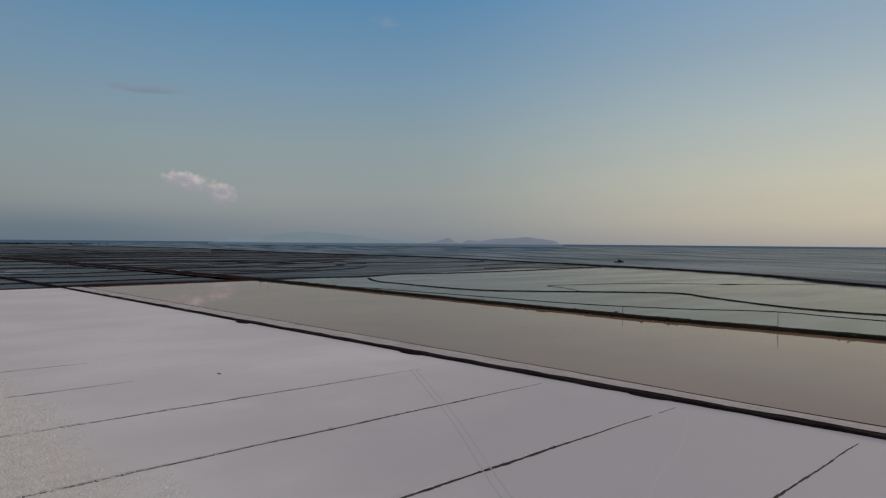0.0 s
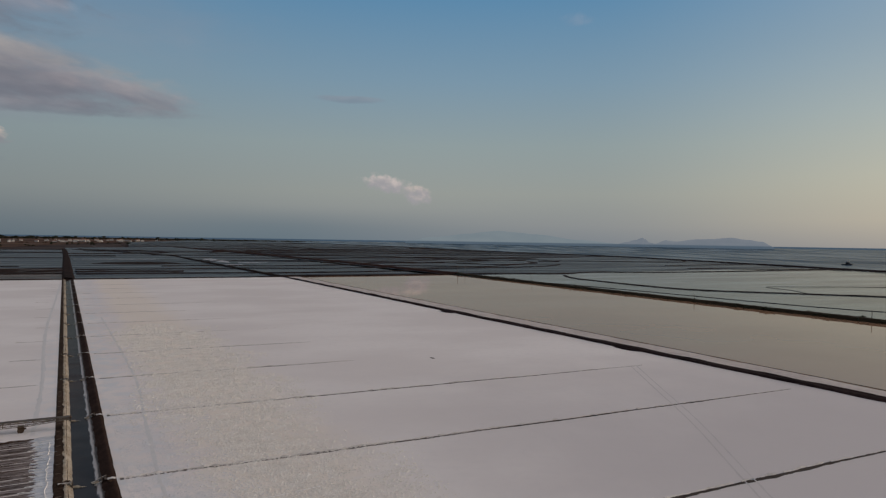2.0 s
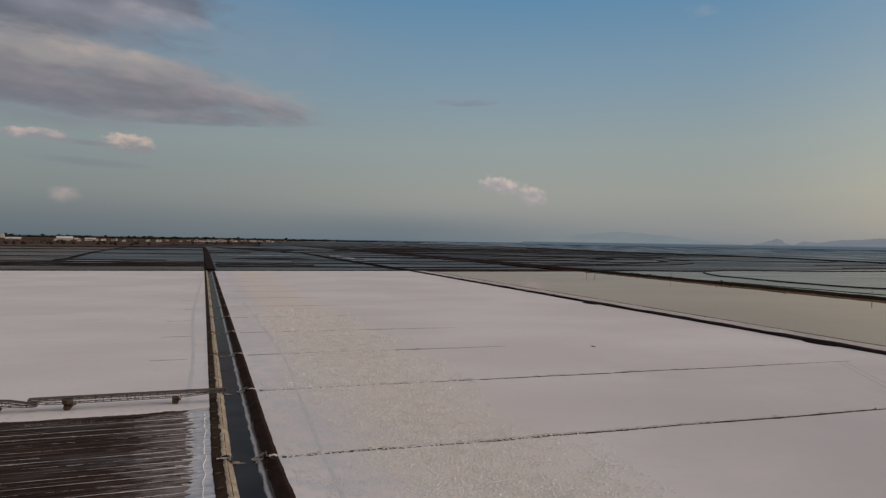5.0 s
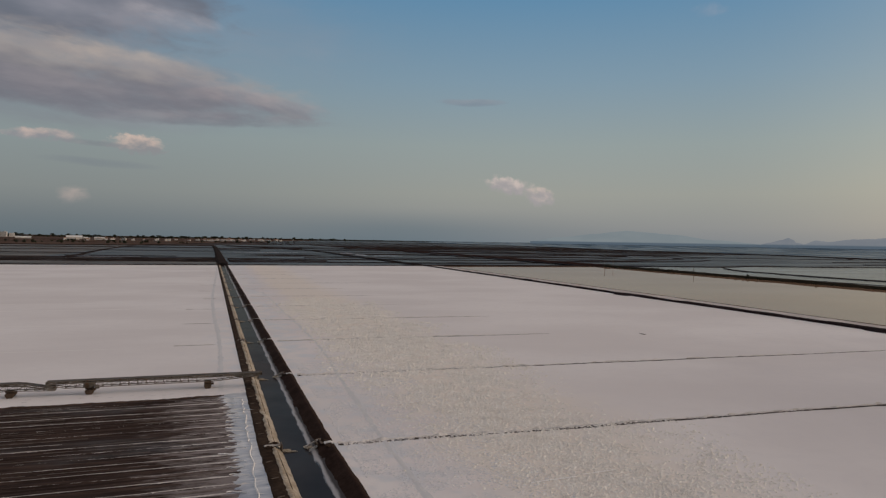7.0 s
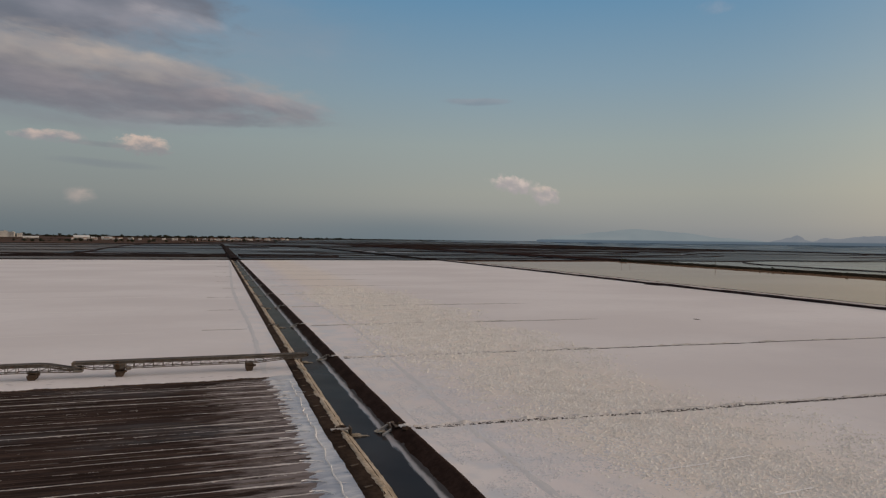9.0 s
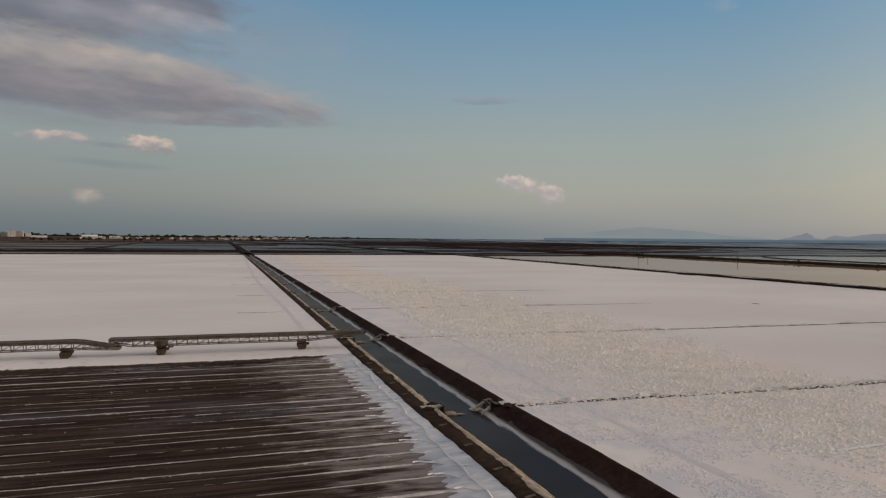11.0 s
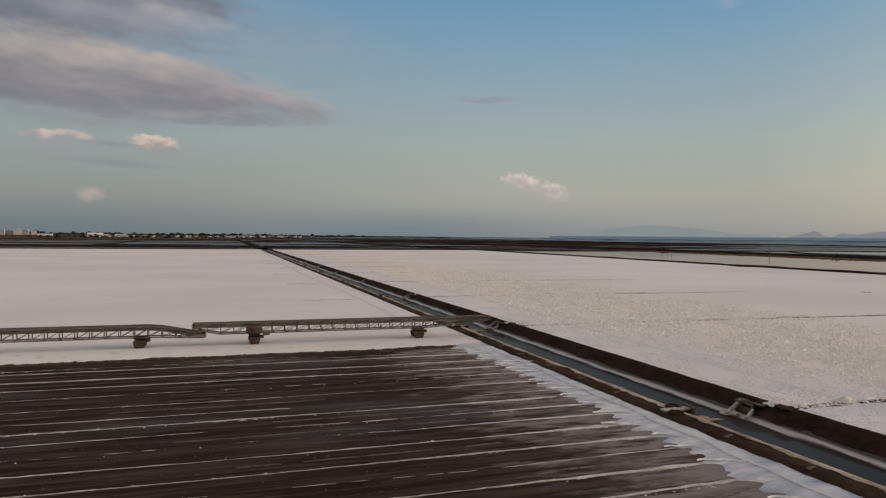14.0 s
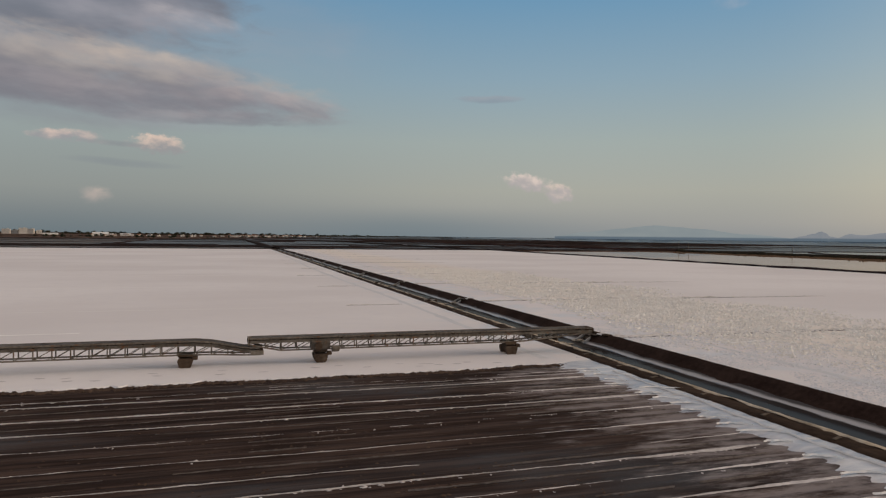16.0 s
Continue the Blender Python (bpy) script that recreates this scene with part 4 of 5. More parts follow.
FURROW = plain("furrow_mud", (0.03, 0.024, 0.022), (0.10, 0.08, 0.072), 3.0, 0.85)
ends = {-4: 140, -3: 140, -2: 141, -1: 141, 0: 140, 1: 130, 2: 62, 3: 62, 4: 45, 5: 50, 6: 40, 7: 60, 8: 40, 9: 45, 10: 36, 11: 40}
for k, xe in ends.items():
    pan_ridge(k * (36.1 if k > 0 else 36.8) - 0.8, 0.9, xe, 2.3 if k in (-1, 0) else 1.8 if k < 4 else 1.2, k * 2.3)
scatter("ridge_crumbs", [(x, k * 36.1 - 0.8 - 0.028 * x + rng.gauss(0.25, 0.3), 0.0, rng.uniform(0.05, 0.19)) for k in range(-2, 6) for x in (1.5 + 60 * rng.random() ** 1.4 for _ in range(420))],
        RIDGE, "broken salt crumbs along the ridges", "salt crumbs", 9)
for k in range(2, 13):
    pan_ridge(69 + 34.3 * (k - 2), -9.5 - 14 * (0.6 + 0.4 * wav(k * 3.7)), -10.6, 0.9, k * 5.1)


def faint_line(path, w, mat, name, label, category, z=0.004):
    ob = sweep(name, path, [(-w, z), (0, z + 0.012), (w, z)], mat, 0.8, w * 0.7, 0.5, seed=rng.uniform(0, 50), zrough=0.0)
    tagged(ob, label, category)


for y, xa, xb in ((67, -95, -28), (104.5, -95, -36), (140, -70, -34), (160, -95, -40), (48, -80, -46), (200, -80, -20)):
    faint_line([(xa, y), (xb, y + 0.6)], 0.24, SEAM, "salt_streak", "faint raised white streak on the salt pan", "salt streak")
for y, xa, xb in ((-16.2, 15, 19.5), (-15.6, 20.5, 24), (-22.4, 19.5, 23), (-27.5, 24, 27), (14, 11, 14), (30, 9, 13), (-40, 26, 31)):
    faint_line([(xa, y), (xb, y + 0.3)], 0.13, SEAM, "salt_streak", "short bright white streak on rough salt", "salt streak", 0.05)
TRACK = plain("pressed_salt", (0.53, 0.505, 0.515), (0.60, 0.57, 0.575), 2.0, 0.7)
for dx in (0, 1.9):
    faint_line(smooth_line([(126 + dx, 32), (110 + dx, 8), (94 + dx, -16), (70 + dx, -49), (50 + dx, -80)]), 0.14, TRACK, "wheel_track", "faint wheel track pressed into salt", "track")
    faint_line(smooth_line([(143, -43 + dx), (128, -50 + dx), (113, -56 + dx), (86, -64 + dx), (60, -80 + dx)]), 0.14, TRACK, "wheel_track", "faint wheel track pressed into salt", "track")
DAMP = plain("damp_bluish_salt", (0.64, 0.64, 0.66), (0.74, 0.72, 0.72), 0.7, 0.6)
faint_line(smooth_line([(5.4, -60), (5.5, -10), (6.6, 25), (8.2, 66), (7.6, 120), (6.0, 200)]), 0.3, DAMP, "wheel_track", "faint bluish wheel track beside the rough crust", "track")
faint_line(smooth_line([(-10.3, 27), (-10.2, 40), (-10.3, 75), (-12, 167), (-11, 300), (-10, 440)]), 0.42, DAMP, "wheel_track", "damp bluish wheel track along the salt pan", "track")
for x, y, w in ((83.1, 64.2, 0.5),):
    mud_ob = solid("mud_patch", [(x + w * math.cos(a) * (1 + 0.3 * wav(a)), y + 2.2 * w * math.sin(a), 0.006 if i % 2 else 0.02) for i, a in enumerate(np.linspace(0, 2 * math.pi, 14)[:-1])],
                   [tuple(range(13))], BERM)
    tagged(mud_ob, "small dark mud patch on white salt", "mud patch")


def lumps(name, n, area, size, mat, label, seed):
    """Crumbs of broken crust, scattered thickly in a wavering belt."""
    r = np.random.RandomState(seed)
    verts, faces, made = [], [], 0
    while made < n:
        x, y = r.uniform(area[0], area[1]), area[2] + (area[3] - area[2]) * r.uniform(0, 1) ** 1.35
        xx = x + 8 * wav(x * 0.05, y * 0.05, 2)
        keep = (min(1, max(0, (xx - 5) / 12)) * min(1, max(0, (41 - xx) / 17))) ** 1.3
        if r.uniform() > keep * max(0.08, 0.5 + 0.9 * wav(x * 0.25, y * 0.25, 5) + 0.5 * wav(x * 0.07, y * 0.07, 9)):
            continue
        if r.uniform() < (y - 60) / 130:
            continue
        s = size * r.uniform(0.4, 1.0) ** 1.5 * (1 + max(0, y) * 0.008)
        a0, k = r.uniform(0, 6.3), 5
        o = len(verts)
        for i in range(k):
            a = a0 + 2 * math.pi * i / k
            rr = s * r.uniform(0.6, 1.2)
            verts.append((x + rr * 1.3 * math.cos(a), y + rr * math.sin(a), -0.01))
        verts.append((x + r.uniform(-.4, .4) * s, y + r.uniform(-.4, .4) * s, s * r.uniform(0.35, 0.8)))
        faces += [(o + i, o + (i + 1) % k, o + k) for i in range(k)]
        made += 1
    tagged(solid(name, verts, faces, mat), label, "salt crumbs", kind="stuff")


CRUMB = plain("crumbled_salt", (0.74, 0.69, 0.635), (0.92, 0.88, 0.83), 3.0, 0.8, bumps=0.4)
lumps("salt_crumbs", 80000, (3, 54, -62, 170), 0.19, CRUMB, "crumbled cream-white salt crust lying on the pan", 3)
lumps("salt_crumbs", 8000, (6, 46, -62, 60), 0.23, CRUMB, "larger cream-white pieces of broken salt crust", 4)

FINE = plain("pitted_salt", (0.60, 0.60, 0.63), (0.78, 0.755, 0.75), 1.2, 0.75)
scatter("salt_grit", [(x, y, -0.004, rng.uniform(0.03, 0.13)) for x, y in ((1.6 + 16 * rng.random() ** 1.2, rng.uniform(-62, 45)) for _ in range(34000))
                      if wav(x * 0.35, y * 0.2, 3) > -0.18], FINE, "fine bluish white grit on the damp salt beside the bank", "salt grit", 12, 0.55)

# ---- sluices along the canal ----


def heap(name, c, s, mat, parent, seed, label=""):
    """A rough crusted clump."""
    bm = bmesh.new()
    bmesh.ops.create_icosphere(bm, subdivisions=3, radius=1.0)
    for v in bm.verts:
        p = v.co * 1.4
        k = 1 + 0.55 * wav(p.x + seed * 7, p.y, p.z) + 0.35 * wav(p.x * 2.7, p.y * 2.7 + seed * 5, p.z * 2.7) + 0.2 * wav(p.x * 6, p.y * 6, p.z * 6 + seed)
        v.co = Vector((c[0] + v.co.x * k * s[0], c[1] + v.co.y * k * s[1], c[2] + v.co.z * (0.4 + 0.6 * k) * s[2]))
    return part(name, bm, mat, parent, label)


def sluice_right():
    root = empty("sluice_gate", 0, 0, 0, "small wooden sluice with salted concrete wings in the canal bank", "sluice", "sluices along the canal")
    for y in (-0.55, 0.55):
        beam("post", (0.05, y, -0.7), (0.05, y, 0.2), 0.11, 0.11, WOOD, root)
        beam("guide_rail", (0.16, y * 0.86, -0.6), (0.16, y * 0.86, 0.14), 0.07, 0.07, WOOD, root)
    beam("crossbeam", (0.05, -0.68, 0.2), (0.05, 0.68, 0.23), 0.12, 0.09, WOOD, root)
    beam("gate_board", (0.1, -0.5, -0.32), (0.1, 0.5, -0.32), 0.06, 0.6, WOOD, root, "dark wet gate board")
    beam("footplank", (0.55, -0.9, 0.2), (0.5, 0.9, 0.22), 0.3, 0.07, WOOD, root)
    beam("wing_wall", (0.3, 0.6, 0.18), (-0.95, 0.2, -0.34), 0.16, 0.2, CONCRETE, root, "white salt-crusted concrete wing")
    beam("wing_wall", (0.05, -0.65, -0.05), (-0.8, -1.1, -0.36), 0.12, 0.2, CONCRETE, root, "white salt-crusted concrete wing")
    heap("salt_clump", (-0.6, 0.3, -0.38), (0.4, 0.55, 0.12), RIM, root, 1)
    heap("salt_clump", (1.25, -0.9, 0.26), (0.5, 0.5, 0.16), RIDGE, root, 2)
    heap("rubble", (0.95, -0.1, 0.22), (0.4, 0.35, 0.2), BERM, root, 3, "brown earth rubble")
    heap("rubble", (1.1, -1.8, 0.28), (0.35, 0.5, 0.15), BERM, root, 4, "brown earth rubble")
    return root


def sluice_left():
    root = empty("sluice_gate", 0, 0, 0, "broken brown wooden sluice half buried in the berm", "sluice", "sluices along the canal")
    for y in (-0.45, 0.45):
        beam("post", (-5.2, y, -0.6), (-5.2, y, 0.22), 0.12, 0.12, WOOD, root)
    beam("gate_board", (-5.25, -0.4, -0.12), (-5.25, 0.4, -0.12), 0.07, 0.5, RUST, root, "rust-brown gate board")
    beam("crossbeam", (-5.2, -0.55, 0.2), (-5.2, 0.55, 0.22), 0.11, 0.08, WOOD, root)
    beam("sill", (-6.9, 0.0, 0.1), (-5.3, 0.05, 0.12), 0.5, 0.1, CONCRETE, root)
    heap("rubble", (-5.9, 0.5, 0.08), (0.45, 0.35, 0.2), BERM, root, 6, "brown earth rubble")
    heap("rubble", (-6.5, -0.5, 0.08), (0.4, 0.4, 0.16), BERM, root, 7, "brown earth rubble")
    heap("salt_clump", (-4.8, -0.5, -0.36), (0.5, 0.35, 0.12), RIM, root, 8)
    heap("salt_clump", (-4.3, -0.75, -0.42), (0.55, 0.16, 0.08), RIM, root, 9)
    return root


r0, l0 = sluice_right(), sluice_left()
for k in range(-3, 13):
    if k:
        copy_thing(r0, pose(-1.0 + drift(k * PITCH), k * PITCH, 0.05))
        copy_thing(l0, pose(0.85 + 0.1 * wav(k) + drift(k * PITCH), k * PITCH + 0.8 * wav(k * 1.7), 0))
r0.matrix_basis, l0.matrix_basis = pose(-1.0 + drift(0), 0, 0.05), pose(0.85 + drift(0), 0.3, 0)


def stakes():
    """Short planks laid on the berm between the sluices."""
    for k in range(-6, 14):
        y = k * 4.6 + 1.3 * wav(k * 2.1)
        if abs(y) < 2 or abs(y - PITCH) < 2:
            continue
        ob = beam("berm_plank", (-6.35, 0, 0.1), (-5.75, 0.2, 0.1), 0.16, 0.05, WOOD)
        ob.matrix_basis = pose(drift(y), y, 0)
        tagged(ob, "weathered grey plank lying on the berm", "plank", "planks on the berm")


stakes()

# ---- conveyor ----
GY = 30.0                     # line of the conveyor


def truss(root, x0, x1, zb, zt, bend=None):
    """Truss bridge with belt on top, from x0 to x1. bend(x) lowers it."""
    drop = bend or (lambda x: (0.0, 0.0))
    n = max(1, round((x1 - x0) / 1.08))
    xs = [x0 + (x1 - x0) * i / n for i in range(n + 1)]

    def chord(name, side, z, which, w, h):
        """One continuous bar along the truss."""
        verts, faces = [], []
        for a in xs:
            zz = z - drop(a)[which]
            verts += [(a, side - w / 2, zz - h / 2), (a, side + w / 2, zz - h / 2), (a, side + w / 2, zz + h / 2), (a, side - w / 2, zz + h / 2)]
        for i in range(n):
            faces += [(i * 4 + j, i * 4 + (j + 1) % 4, i * 4 + 4 + (j + 1) % 4, i * 4 + 4 + j) for j in range(4)]
        faces += [(0, 1, 2, 3), (n * 4 + 3, n * 4 + 2, n * 4 + 1, n * 4)]
        solid(name, verts, faces, STEEL, root)
    for side in (-0.5, 0.5):
        chord("top_chord", side, zt, 1, 0.10, 0.12)
        chord("bottom_chord", side, zb, 0, 0.10, 0.10)
        chord("side_board", side * 1.12, zt + 0.27, 1, 0.03, 0.11)
        chord("belt_rail", side * 1.1, zt + 0.10, 1, 0.05, 0.05)
        for i, a in enumerate(xs):
            d = drop(a)
            beam("upright", (a, side, zb - d[0]), (a, side, zt - d[1]), 0.07, 0.08, STEEL, root)
            if i < n:
                e = drop(xs[i + 1])
                if (zt - d[1]) - (zb - d[0]) > 0.3:
                    beam("diagonal", (a, side, zb - d[0]), (xs[i + 1], side, zt - e[1]), 0.05, 0.05, STEEL, root)
    for i, a in enumerate(xs):
        d = drop(a)
        if i % 2 == 0:
            beam("cross_tie", (a, -0.5, zb - d[0]), (a, 0.5, zb - d[0]), 0.07, 0.07, STEEL, root)
            rod("idler_roller", (a, -0.45, zt - d[1] + 0.14), (a, 0.45, zt - d[1] + 0.14), 0.07, RUST, root)
    # belt, side boards and return belt
    prof = [(-0.46, 0.30), (-0.2, 0.20), (0.2, 0.20), (0.46, 0.30), (0.46, 0.26), (0.2, 0.16), (-0.2, 0.16), (-0.46, 0.26)]
    verts, faces, k = [], [], len(prof)
    for a in xs:
        d = drop(a)
        verts += [(a, y, zt - d[1] + z) for y, z in prof]
    for i in range(n):
        for j in range(k):
            p, q = i * k + j, i * k + (j + 1) % k
            faces.append((p, q, q + k, p + k))
    faces += [tuple(range(k)), tuple(range(n * k, n * k + k))]
    solid("belt", verts, faces, BELT, root, "grey dusty rubber belt")


def crawler(root, x, z_top):
    """Tracked carriage under the truss."""
    body = box("crawler_carriage", (x, 0, 0.46), (0.8, 0.9, 0.42), RUST, root, 0.04, label="mud-caked rusty crawler carriage")
    for side in (-0.55, 0.55):
        prof = [(-0.40, 0.10), (-0.32, 0.0), (0.32, 0.0), (0.40, 0.10), (0.50, 0.46), (0.42, 0.62), (-0.42, 0.62), (-0.50, 0.46)]
        bm = bmesh.new()
        loops = [[bm.verts.new((x + px, side + dy, pz)) for px, pz in prof] for dy in (-0.18, 0.18)]
        bm.faces.new(loops[0])
        bm.faces.new(loops[1][::-1])
        for j in range(8):
            bm.faces.new((loops[0][j], loops[1][j], loops[1][(j + 1) % 8], loops[0][(j + 1) % 8]))
        bmesh.ops.recalc_face_normals(bm, faces=bm.faces)
        part("track", bm, RUST, body)
        for wx in (-0.22, 0.22):
            rod("track_wheel", (x + wx, side - 0.21, 0.27), (x + wx, side + 0.21, 0.27), 0.17, RUST, body, 12)
    rod("turntable", (x, 0, 0.6), (x, 0, 0.8), 0.42, RUST, root, 16)
    box("saddle", (x, 0, (0.74 + z_top) / 2), (0.95, 1.2, z_top - 0.7), RUST, root, 0.03)
    box("gearbox", (x + 0.62, -0.35, 0.62), (0.35, 0.4, 0.26), RUST, root, 0.03)


def conveyor_right():
    root = empty("conveyor", 0, GY, 0, "long weathered steel truss conveyor standing on crawler tracks", "conveyor", "salt conveyors")

    def bend(x):
        t = max(0.0, (x + 11.0) / 6.0)
        s = max(0.0, (-29.6 - x) / 2.0)
        return (-0.55 * t - 0.45 * min(1.0, s), 0.0)
    truss(root, -31.6, -4.9, 0.95, 1.55, bend)
    for x in (-12.0, -26.7):
        crawler(root, x, 0.95)
    box("drive_housing", (-26.7, -0.15, 1.25), (1.3, 1.3, 0.62), STEEL, root, 0.03, label="grey steel drive housing")
    rod("drive_drum", (-26.9, -0.95, 1.22), (-26.9, 0.95, 1.22), 0.27, RUST, root, 16)
    box("motor", (-25.7, -0.85, 1.0), (0.55, 0.4, 0.4), STEEL, root, 0.05)
    rod("head_drum", (-4.9, -0.5, 1.68), (-4.9, 0.5, 1.68), 0.2, RUST, root, 14)
    rod("tail_drum", (-31.6, -0.5, 1.68), (-31.6, 0.5, 1.68), 0.18, RUST, root, 14)
    box("hopper_plate", (-31.7, 0, 1.62), (0.08, 1.3, 0.5), STEEL, root, 0.02)
    for y in (-0.5, 0.5):
        beam("end_strut", (-11.0, y, 0.95), (-5.2, y, 1.42), 0.08, 0.08, STEEL, root)


def conveyor_left():
    root = empty("conveyor", 0, GY + 0.1, 0, "long weathered steel truss conveyor with a drooping tail end", "conveyor", "salt conveyors")

    def bend(x):
        t = max(0.0, (x + 35.2) / 4.2)
        t = min(1.0, t)
        s = t * t * (3 - 2 * t)
        return (-0.12 * s + 0.28 * s, 0.62 * s)
    truss(root, -88.0, -30.9, 0.85, 1.50, bend)
    for x in (-35.8, -55.5, -75.0):
        crawler(root, x, 0.85)
    rod("tail_drum", (-30.9, -0.5, 0.98), (-30.9, 0.5, 0.98), 0.2, RUST, root, 14)
    box("tail_guard", (-31.1, 0, 0.82), (0.9, 1.2, 0.3), STEEL, root, 0.03)


conveyor_right()
conveyor_left()

for i in range(26):
    x, y = rng.uniform(-60, -14), rng.uniform(26.0, 28.6)
    ob = solid("footprint_dent", [(0.35 * math.cos(a), 0.14 * math.sin(a), 0.004 + 0.01 * (k % 2)) for k, a in enumerate(np.linspace(0, 2 * math.pi, 9)[:-1])], [tuple(range(8))], TRACK)
    ob.matrix_basis = pose(x, y, 0, 0, 0, rng.uniform(-20, 20))
    tagged(ob, "faint dent trodden into the salt", "dent", "dents before the conveyor")

# ---- poles on the far dyke ----


def pole(x, y, h, r=0.13, arm=False):
    root = empty("utility_pole", x, y, 0.9, "thin grey wooden pole standing on the dyke", "pole", "poles on the dyke")
    rod("shaft", (0, 0, -0.8), (0, 0, h), r, WOOD, root, 8, r * 0.7)
    if arm:
        beam("crossarm", (-0.9, 0, h - 0.5), (0.9, 0, h - 0.5), 0.12, 0.12, WOOD, root)
    return root


for x, y, h, a in ((315, -5, 7.0, True), (310, 70, 4.0, False), (324, 343, 5.0, False), (330, 459, 6.5, True), (327, 468, 7.5, True), (312, 170, 3.5, False)):
    pole(x, y, h, 0.16, a)


def shrub(x, y, z, s, seed):
    bm = bmesh.new()
    r = random.Random(seed)
    for i in range(14):
        c = Vector((r.gauss(0, 0.45), r.gauss(0, 0.45), abs(r.gauss(0.25, 0.2)))) * s
        bmesh.ops.create_icosphere(bm, subdivisions=1, radius=s * r.uniform(0.16, 0.32), matrix=Matrix.Translation(c) @ Matrix.Diagonal((1.2, 1.2, 0.8, 1)))
    for v in bm.verts:
        v.co += Vector((r.uniform(-1, 1), r.uniform(-1, 1), r.uniform(-1, 1))) * s * 0.07
    ob = part("shrub", bm, LEAF)
    ob.matrix_basis = pose(x, y, z)
    tagged(ob, "low dark green scrub bush on the dyke", "shrub", "shrubs on the dyke")
    return ob


line2 = [(311, -48), (306, 60), (312, 176), (322, 345), (330, 470)]
for i in range(70):
    k = rng.randrange(4)
    t = rng.random()
    a, b = line2[k], line2[k + 1]
    shrub(a[0] + (b[0] - a[0]) * t + rng.choice((-3, 3)) + rng.uniform(-1, 1), a[1] + (b[1] - a[1]) * t, 0.2, rng.uniform(0.9, 2.0), i)
for i in range(6):
    shrub(331 + rng.uniform(-4, 4), 470 + rng.uniform(-6, 6), 0.6, rng.uniform(1.2, 2.2), 200 + i)

# ---- boat ----


def boat():
    root = empty("tug_boat", 1249, 622, -0.45, "small dark tug boat on the sea", "boat", rz=-20)
    prof = [(-11, 0.0), (-10.4, 2.6), (8.5, 2.9), (12.5, 0.0), (8.5, -2.9), (-10.4, -2.6)]
    bm = bmesh.new()
    lo = [bm.verts.new((x * 0.9, y * 0.75, -0.8)) for x, y in prof]
    hi = [bm.verts.new((x, y, 1.7 + (1.3 if x > 8 else 0.0))) for x, y in prof]
    bm.faces.new(lo[::-1])
    bm.faces.new(hi)
    for j in range(6):
        bm.faces.new((lo[j], lo[(j + 1) % 6], hi[(j + 1) % 6], hi[j]))
    part("hull", bm, HULL, root)
    box("wheelhouse", (1.5, 0, 3.6), (5.0, 3.6, 3.4), HULL, root, 0.15)
    box("bridge", (2.2, 0, 6.2), (3.0, 3.0, 2.0), WHITE, root, 0.15, label="pale bridge")
    rod("mast", (1.5, 0, 7.0), (1.5, 0, 12.0), 0.2, HULL, root)
    rod("funnel", (-2.5, 0, 1.7), (-2.5, 0, 6.0), 0.7, HULL, root, 12)


boat()

# ---- trees and houses on the far land ----


def tree_mesh(seed, h):
    root = empty("tree", 0, 0, 0, "dark green broad-crowned tree on the far shore", "tree", "trees on the far land")
    r = random.Random(seed)
    rod("trunk", (0, 0, 0), (0.2, 0.1, h * 0.5), 0.28, BARK, root, 7, 0.14)
    for i in range(4):
        a = i * 1.6 + r.random()
        rod("limb", (0.1, 0.05, h * 0.35), (math.cos(a) * h * 0.22, math.sin(a) * h * 0.22, h * r.uniform(0.55, 0.75)), 0.11, BARK, root, 5, 0.05)
    bm = bmesh.new()
    for i in range(60):
        a, k, zz = r.uniform(0, 6.28), r.random() ** 0.6, r.uniform(0.35, 1.0)
        spread = h * 0.42 * math.sin(math.pi * min(1, (zz - 0.25) / 0.8))
        c = Vector((math.cos(a) * k * spread * r.uniform(0.6, 1.25), math.sin(a) * k * spread, h * zz * r.uniform(0.85, 1.02)))
        bmesh.ops.create_icosphere(bm, subdivisions=1, radius=h * r.uniform(0.05, 0.11), matrix=Matrix.Translation(c) @ Matrix.Diagonal((1.2, 1.2, 0.75, 1)))
    for v in bm.verts:
        v.co += Vector((r.uniform(-1, 1), r.uniform(-1, 1), r.uniform(-1, 1))) * h * 0.025
    part("crown", bm, LEAF, root)
    return root


def at(azd, dist):
    """Ground place in a direction (degrees clockwise from +y) as seen from over the canal's near end."""
    x, y = -20 + dist * math.sin(radians(azd)), -60 + dist * math.cos(radians(azd))
    return x, y, -0.4 + rise(x, y)


protos = [tree_mesh(11, 9.0), tree_mesh(12, 7.5), tree_mesh(13, 10.0)]
for i, p in enumerate(protos):
    x, y, z = at(-13.5 + i * 0.5, 1790)
    p.matrix_basis = pose(x, y, z)
for i in range(60):
    a = -21 + 27 * rng.random() ** 1.25
    d = rng.uniform(1750, 2200) + max(0, a + 4) * 90
    x, y, z = at(a, d)
    t = copy_thing(rng.choice(protos), pose(x, y, z, 0, 0, rng.uniform(0, 360)))
    s = rng.uniform(0.6, 1.2)
    t.scale = (s * rng.uniform(1.0, 1.7), s * 1.2, s)


for i in range(232):
    a = -27 + 40 * rng.random()
    x, y, z = at(a, rng.uniform(4000, 4800))
    t = copy_thing(rng.choice(protos), pose(x, y, z - 0.5, 0, 0, rng.uniform(0, 360)))
    s = rng.uniform(0.9, 1.9) * (1.0 - 0.03 * max(0, a))
    t.scale = (s * rng.uniform(1.5, 3.0), s * 1.5, s)


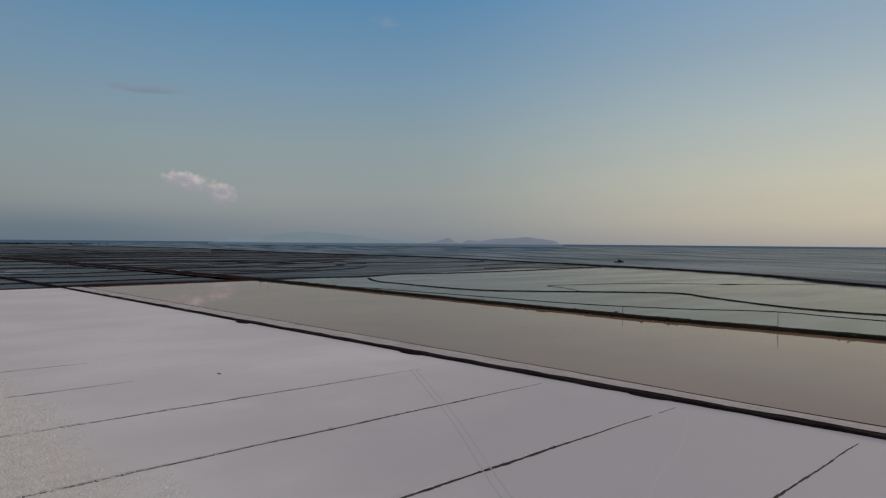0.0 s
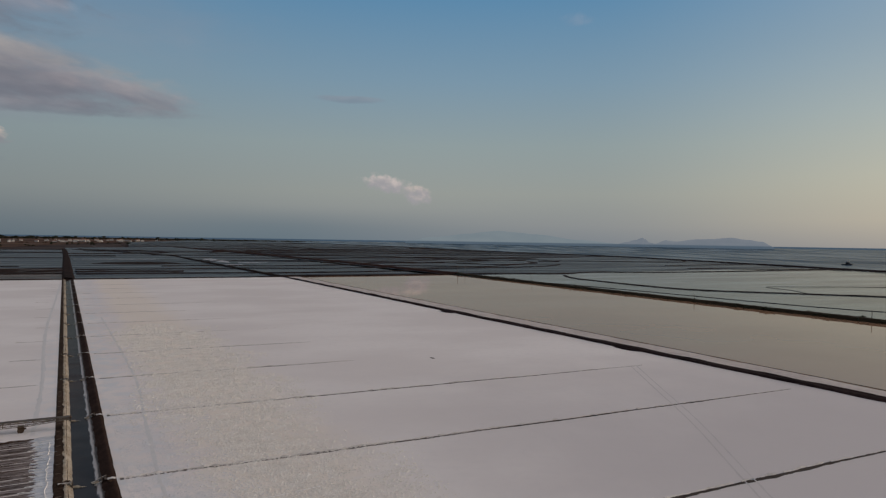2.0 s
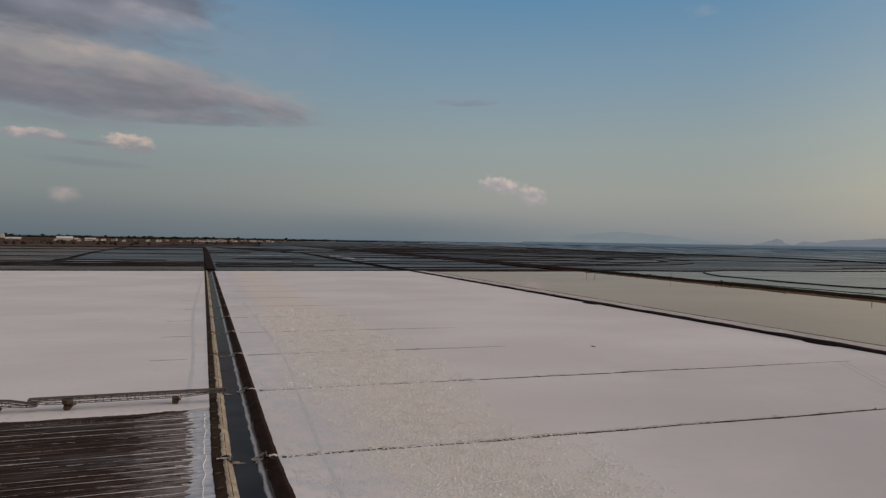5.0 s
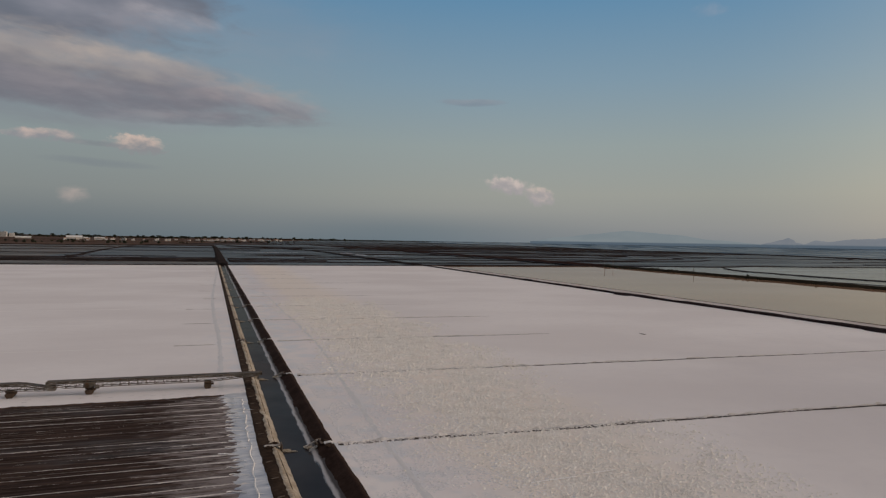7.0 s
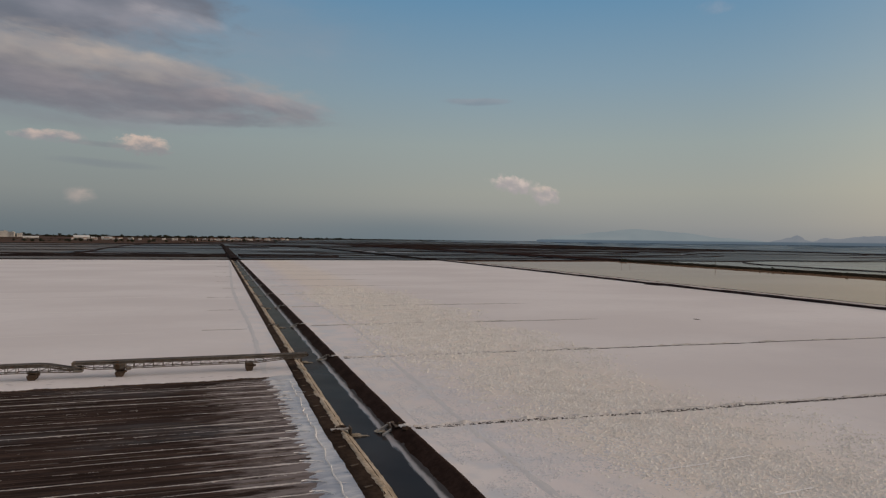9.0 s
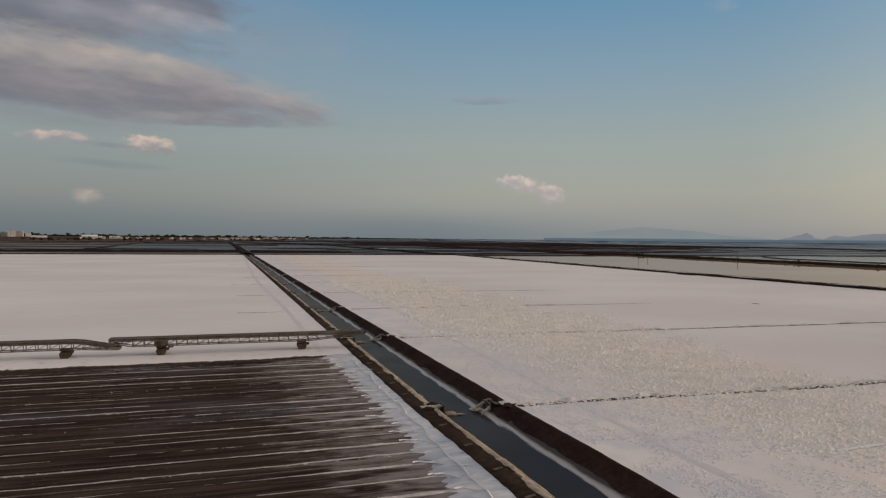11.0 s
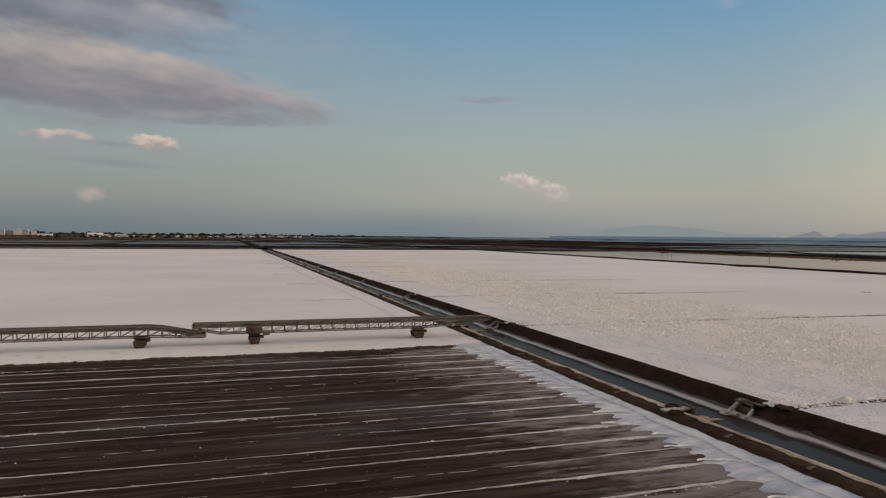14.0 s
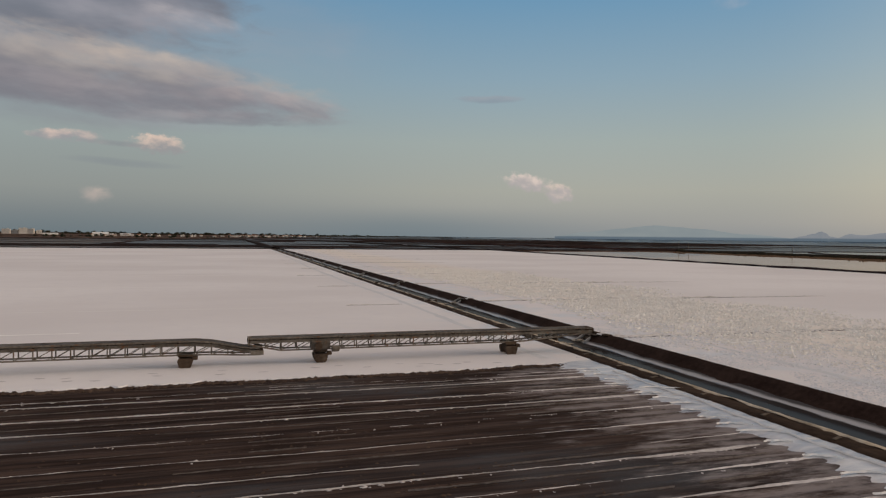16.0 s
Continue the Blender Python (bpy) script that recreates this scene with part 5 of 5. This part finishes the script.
def house(x, y, z, w, d, h, roof, rz, storeys=1):
    root = empty("house", x, y, z, "white rendered house with a tiled roof on the far shore" if roof == "gable" else "white flat-roofed block with rows of windows on the far shore", "house", "houses on the far land", rz)
    box("wall", (0, 0, h / 2), (w, d, h), WHITE, root)
    if roof == "gable":
        v = [(-w / 2 - .4, -d / 2 - .4, h), (w / 2 + .4, -d / 2 - .4, h), (w / 2 + .4, d / 2 + .4, h), (-w / 2 - .4, d / 2 + .4, h), (-w / 2 - .4, 0, h + d * 0.28), (w / 2 + .4, 0, h + d * 0.28)]
        solid("roof", v, [(0, 1, 5, 4), (2, 3, 4, 5), (0, 4, 3), (1, 2, 5), (3, 2, 1, 0)], TILE, root)
    else:
        box("roof", (0, 0, h + 0.2), (w + 0.4, d + 0.4, 0.4), WHITE, root)
        box("stair_head", (w * 0.2, 0, h + 1.4), (w * 0.2, d * 0.4, 2.2), WHITE, root)
    n = max(2, int(w / 4))
    for s in range(storeys):
        for i in range(n):
            box("window", (-w / 2 + w * (i + 0.5) / n, -d / 2 - 0.03, h * (s + 0.55) / storeys), (1.3, 0.12, 1.4), GLASS, root)
    return root


def barn(a, d, w, dep, h):
    x, y, z = at(a, d)
    root = empty("barn", x, y, z, "long white barn with a pale curved roof", "barn", rz=a * -1)
    box("wall", (0, 0, h / 2), (w, dep, h), WHITE, root)
    n, verts, faces = 12, [], []
    for i in range(n + 1):
        t = math.pi * i / n
        for xx in (-w / 2 - 0.5, w / 2 + 0.5):
            verts.append((xx, -math.cos(t) * (dep / 2 + 0.4), h + math.sin(t) * dep * 0.28))
    faces = [(2 * i, 2 * i + 1, 2 * i + 3, 2 * i + 2) for i in range(n)] + [tuple(range(0, 2 * n + 2, 2)), tuple(range(1, 2 * n + 2, 2))]
    solid("roof", verts, faces, SHEET, root)
    box("door", (-w * 0.2, -dep / 2 - 0.05, h * 0.38), (3.0, 0.14, h * 0.7), RUST, root, label="brown sheet door")


barn(-9.95, 3500, 66, 30, 7.0)
barn(-9.2, 3520, 18, 14, 5.0)
barn(-8.25, 3480, 46, 18, 5.5)
barn(-13.2, 3450, 60, 16, 5.0)
for a, d, w, h, s in ((-15.9, 3900, 34, 24, 5), (-15.4, 3930, 26, 19, 4), (-14.9, 3900, 36, 29, 6), (-14.4, 3960, 28, 25, 5), (-16.6, 3880, 40, 21, 4), (-17.8, 3900, 44, 25, 5), (-13.9, 3980, 24, 18, 4)):
    x, y, z = at(a, d)
    house(x, y, z, w, 20, h, "flat", -a + rng.uniform(-15, 15), s)
for i in range(60):
    a = rng.uniform(-11, 6.5) if i < 34 else rng.uniform(-1, 7)
    d = 2900 + max(0, a + 6) * 60 + rng.uniform(0, 500)
    x, y, z = at(a, d)
    house(x, y, z, rng.uniform(9, 19), 9, rng.uniform(4.5, 8.5), rng.choice(("gable", "flat")), -a + rng.uniform(-25, 25), 1 + (i % 3 == 0))
# low bushes that close the land towards the sea, thinning out at the ends of each belt
for k, (a0, a1, d, n) in enumerate(((-30, -2, 4350, 1500), (-14, 14, 4550, 1500), (2, 19, 4500, 900), (-30, 4, 3000, 900))):
    spots = []
    for i in range(n):
        a = a0 + (a1 - a0) * (0.5 + 0.5 * (rng.random() + rng.random() - 1) * 1.0 if i % 2 else rng.random())
        x, y, z = at(a, d + rng.gauss(0, 50) + 80 * wav(a * 0.3, k))
        spots.append((x, y, z - 1.0, rng.uniform(2.5, 7.0) * (1 + 0.6 * wav(a * 1.3, k)) * (0.5 if k == 3 else 1.0)))
    scatter("scrub_belt", spots, SCRUB, "dark belt of far scrub and bushes along the shore", "scrub", 30 + k, 1.1)

# ---- far hills ----


def hills(name, a0, a1, dist, crest, label, mat=HILL_FAR):
    """A far ridge: crest maps 0..1 along it to degrees above the horizon."""
    verts, faces, n = [], [], 120
    for i in range(n + 1):
        t = i / n
        a = radians(a0 + (a1 - a0) * t)
        e = crest(t)
        for r, z in ((dist - 250, 13.0), (dist - 90, 17.0 + dist * math.tan(radians(e)) * 0.6), (dist, 18.0 + dist * math.tan(radians(e))), (dist + 60, 12.0)):
            verts.append((-8 + r * math.sin(a), -70 + r * math.cos(a), z))
    for i in range(n):
        for j in range(3):
            q = i * 4 + j
            faces.append((q, q + 4, q + 5, q + 1))
    tagged(solid(name, verts, faces, mat, smooth=True), label, "hills", kind="structure")


def ramp_pts(pts):
    def f(t):
        for (t0, v0), (t1, v1) in zip(pts, pts[1:]):
            if t <= t1:
                u = (t - t0) / (t1 - t0)
                return v0 + (v1 - v0) * u * u * (3 - 2 * u) + 0.03 * wav(t * 30) + 0.02 * wav(t * 70, 4.0)
        return pts[-1][1]
    return f


hills("far_hills", 26, 44.5, 4800, ramp_pts([(0, 0.12), (0.13, 0.5), (0.3, 0.82), (0.36, 0.98), (0.43, 1.1), (0.5, 1.0), (0.6, 0.85), (0.8, 0.42), (1.0, 0.12)]), "long blue-grey hills with painted haze across the sea", HILL_FAR)
hills("far_island", 43.7, 47.0, 4700, ramp_pts([(0, 0.1), (0.25, 0.3), (0.48, 0.5), (0.64, 0.68), (0.72, 0.55), (0.82, 0.3), (1.0, 0.2)]), "small grey island with painted haze on the horizon", HILL_ISLE)
hills("far_island", 46.6, 55.6, 4690, ramp_pts([(0, 0.16), (0.12, 0.5), (0.2, 0.42), (0.38, 0.62), (0.5, 0.66), (0.65, 0.78), (0.78, 0.64), (0.9, 0.5), (1.0, 0.1)]), "long low grey island with painted haze on the horizon", HILL_ISLE)
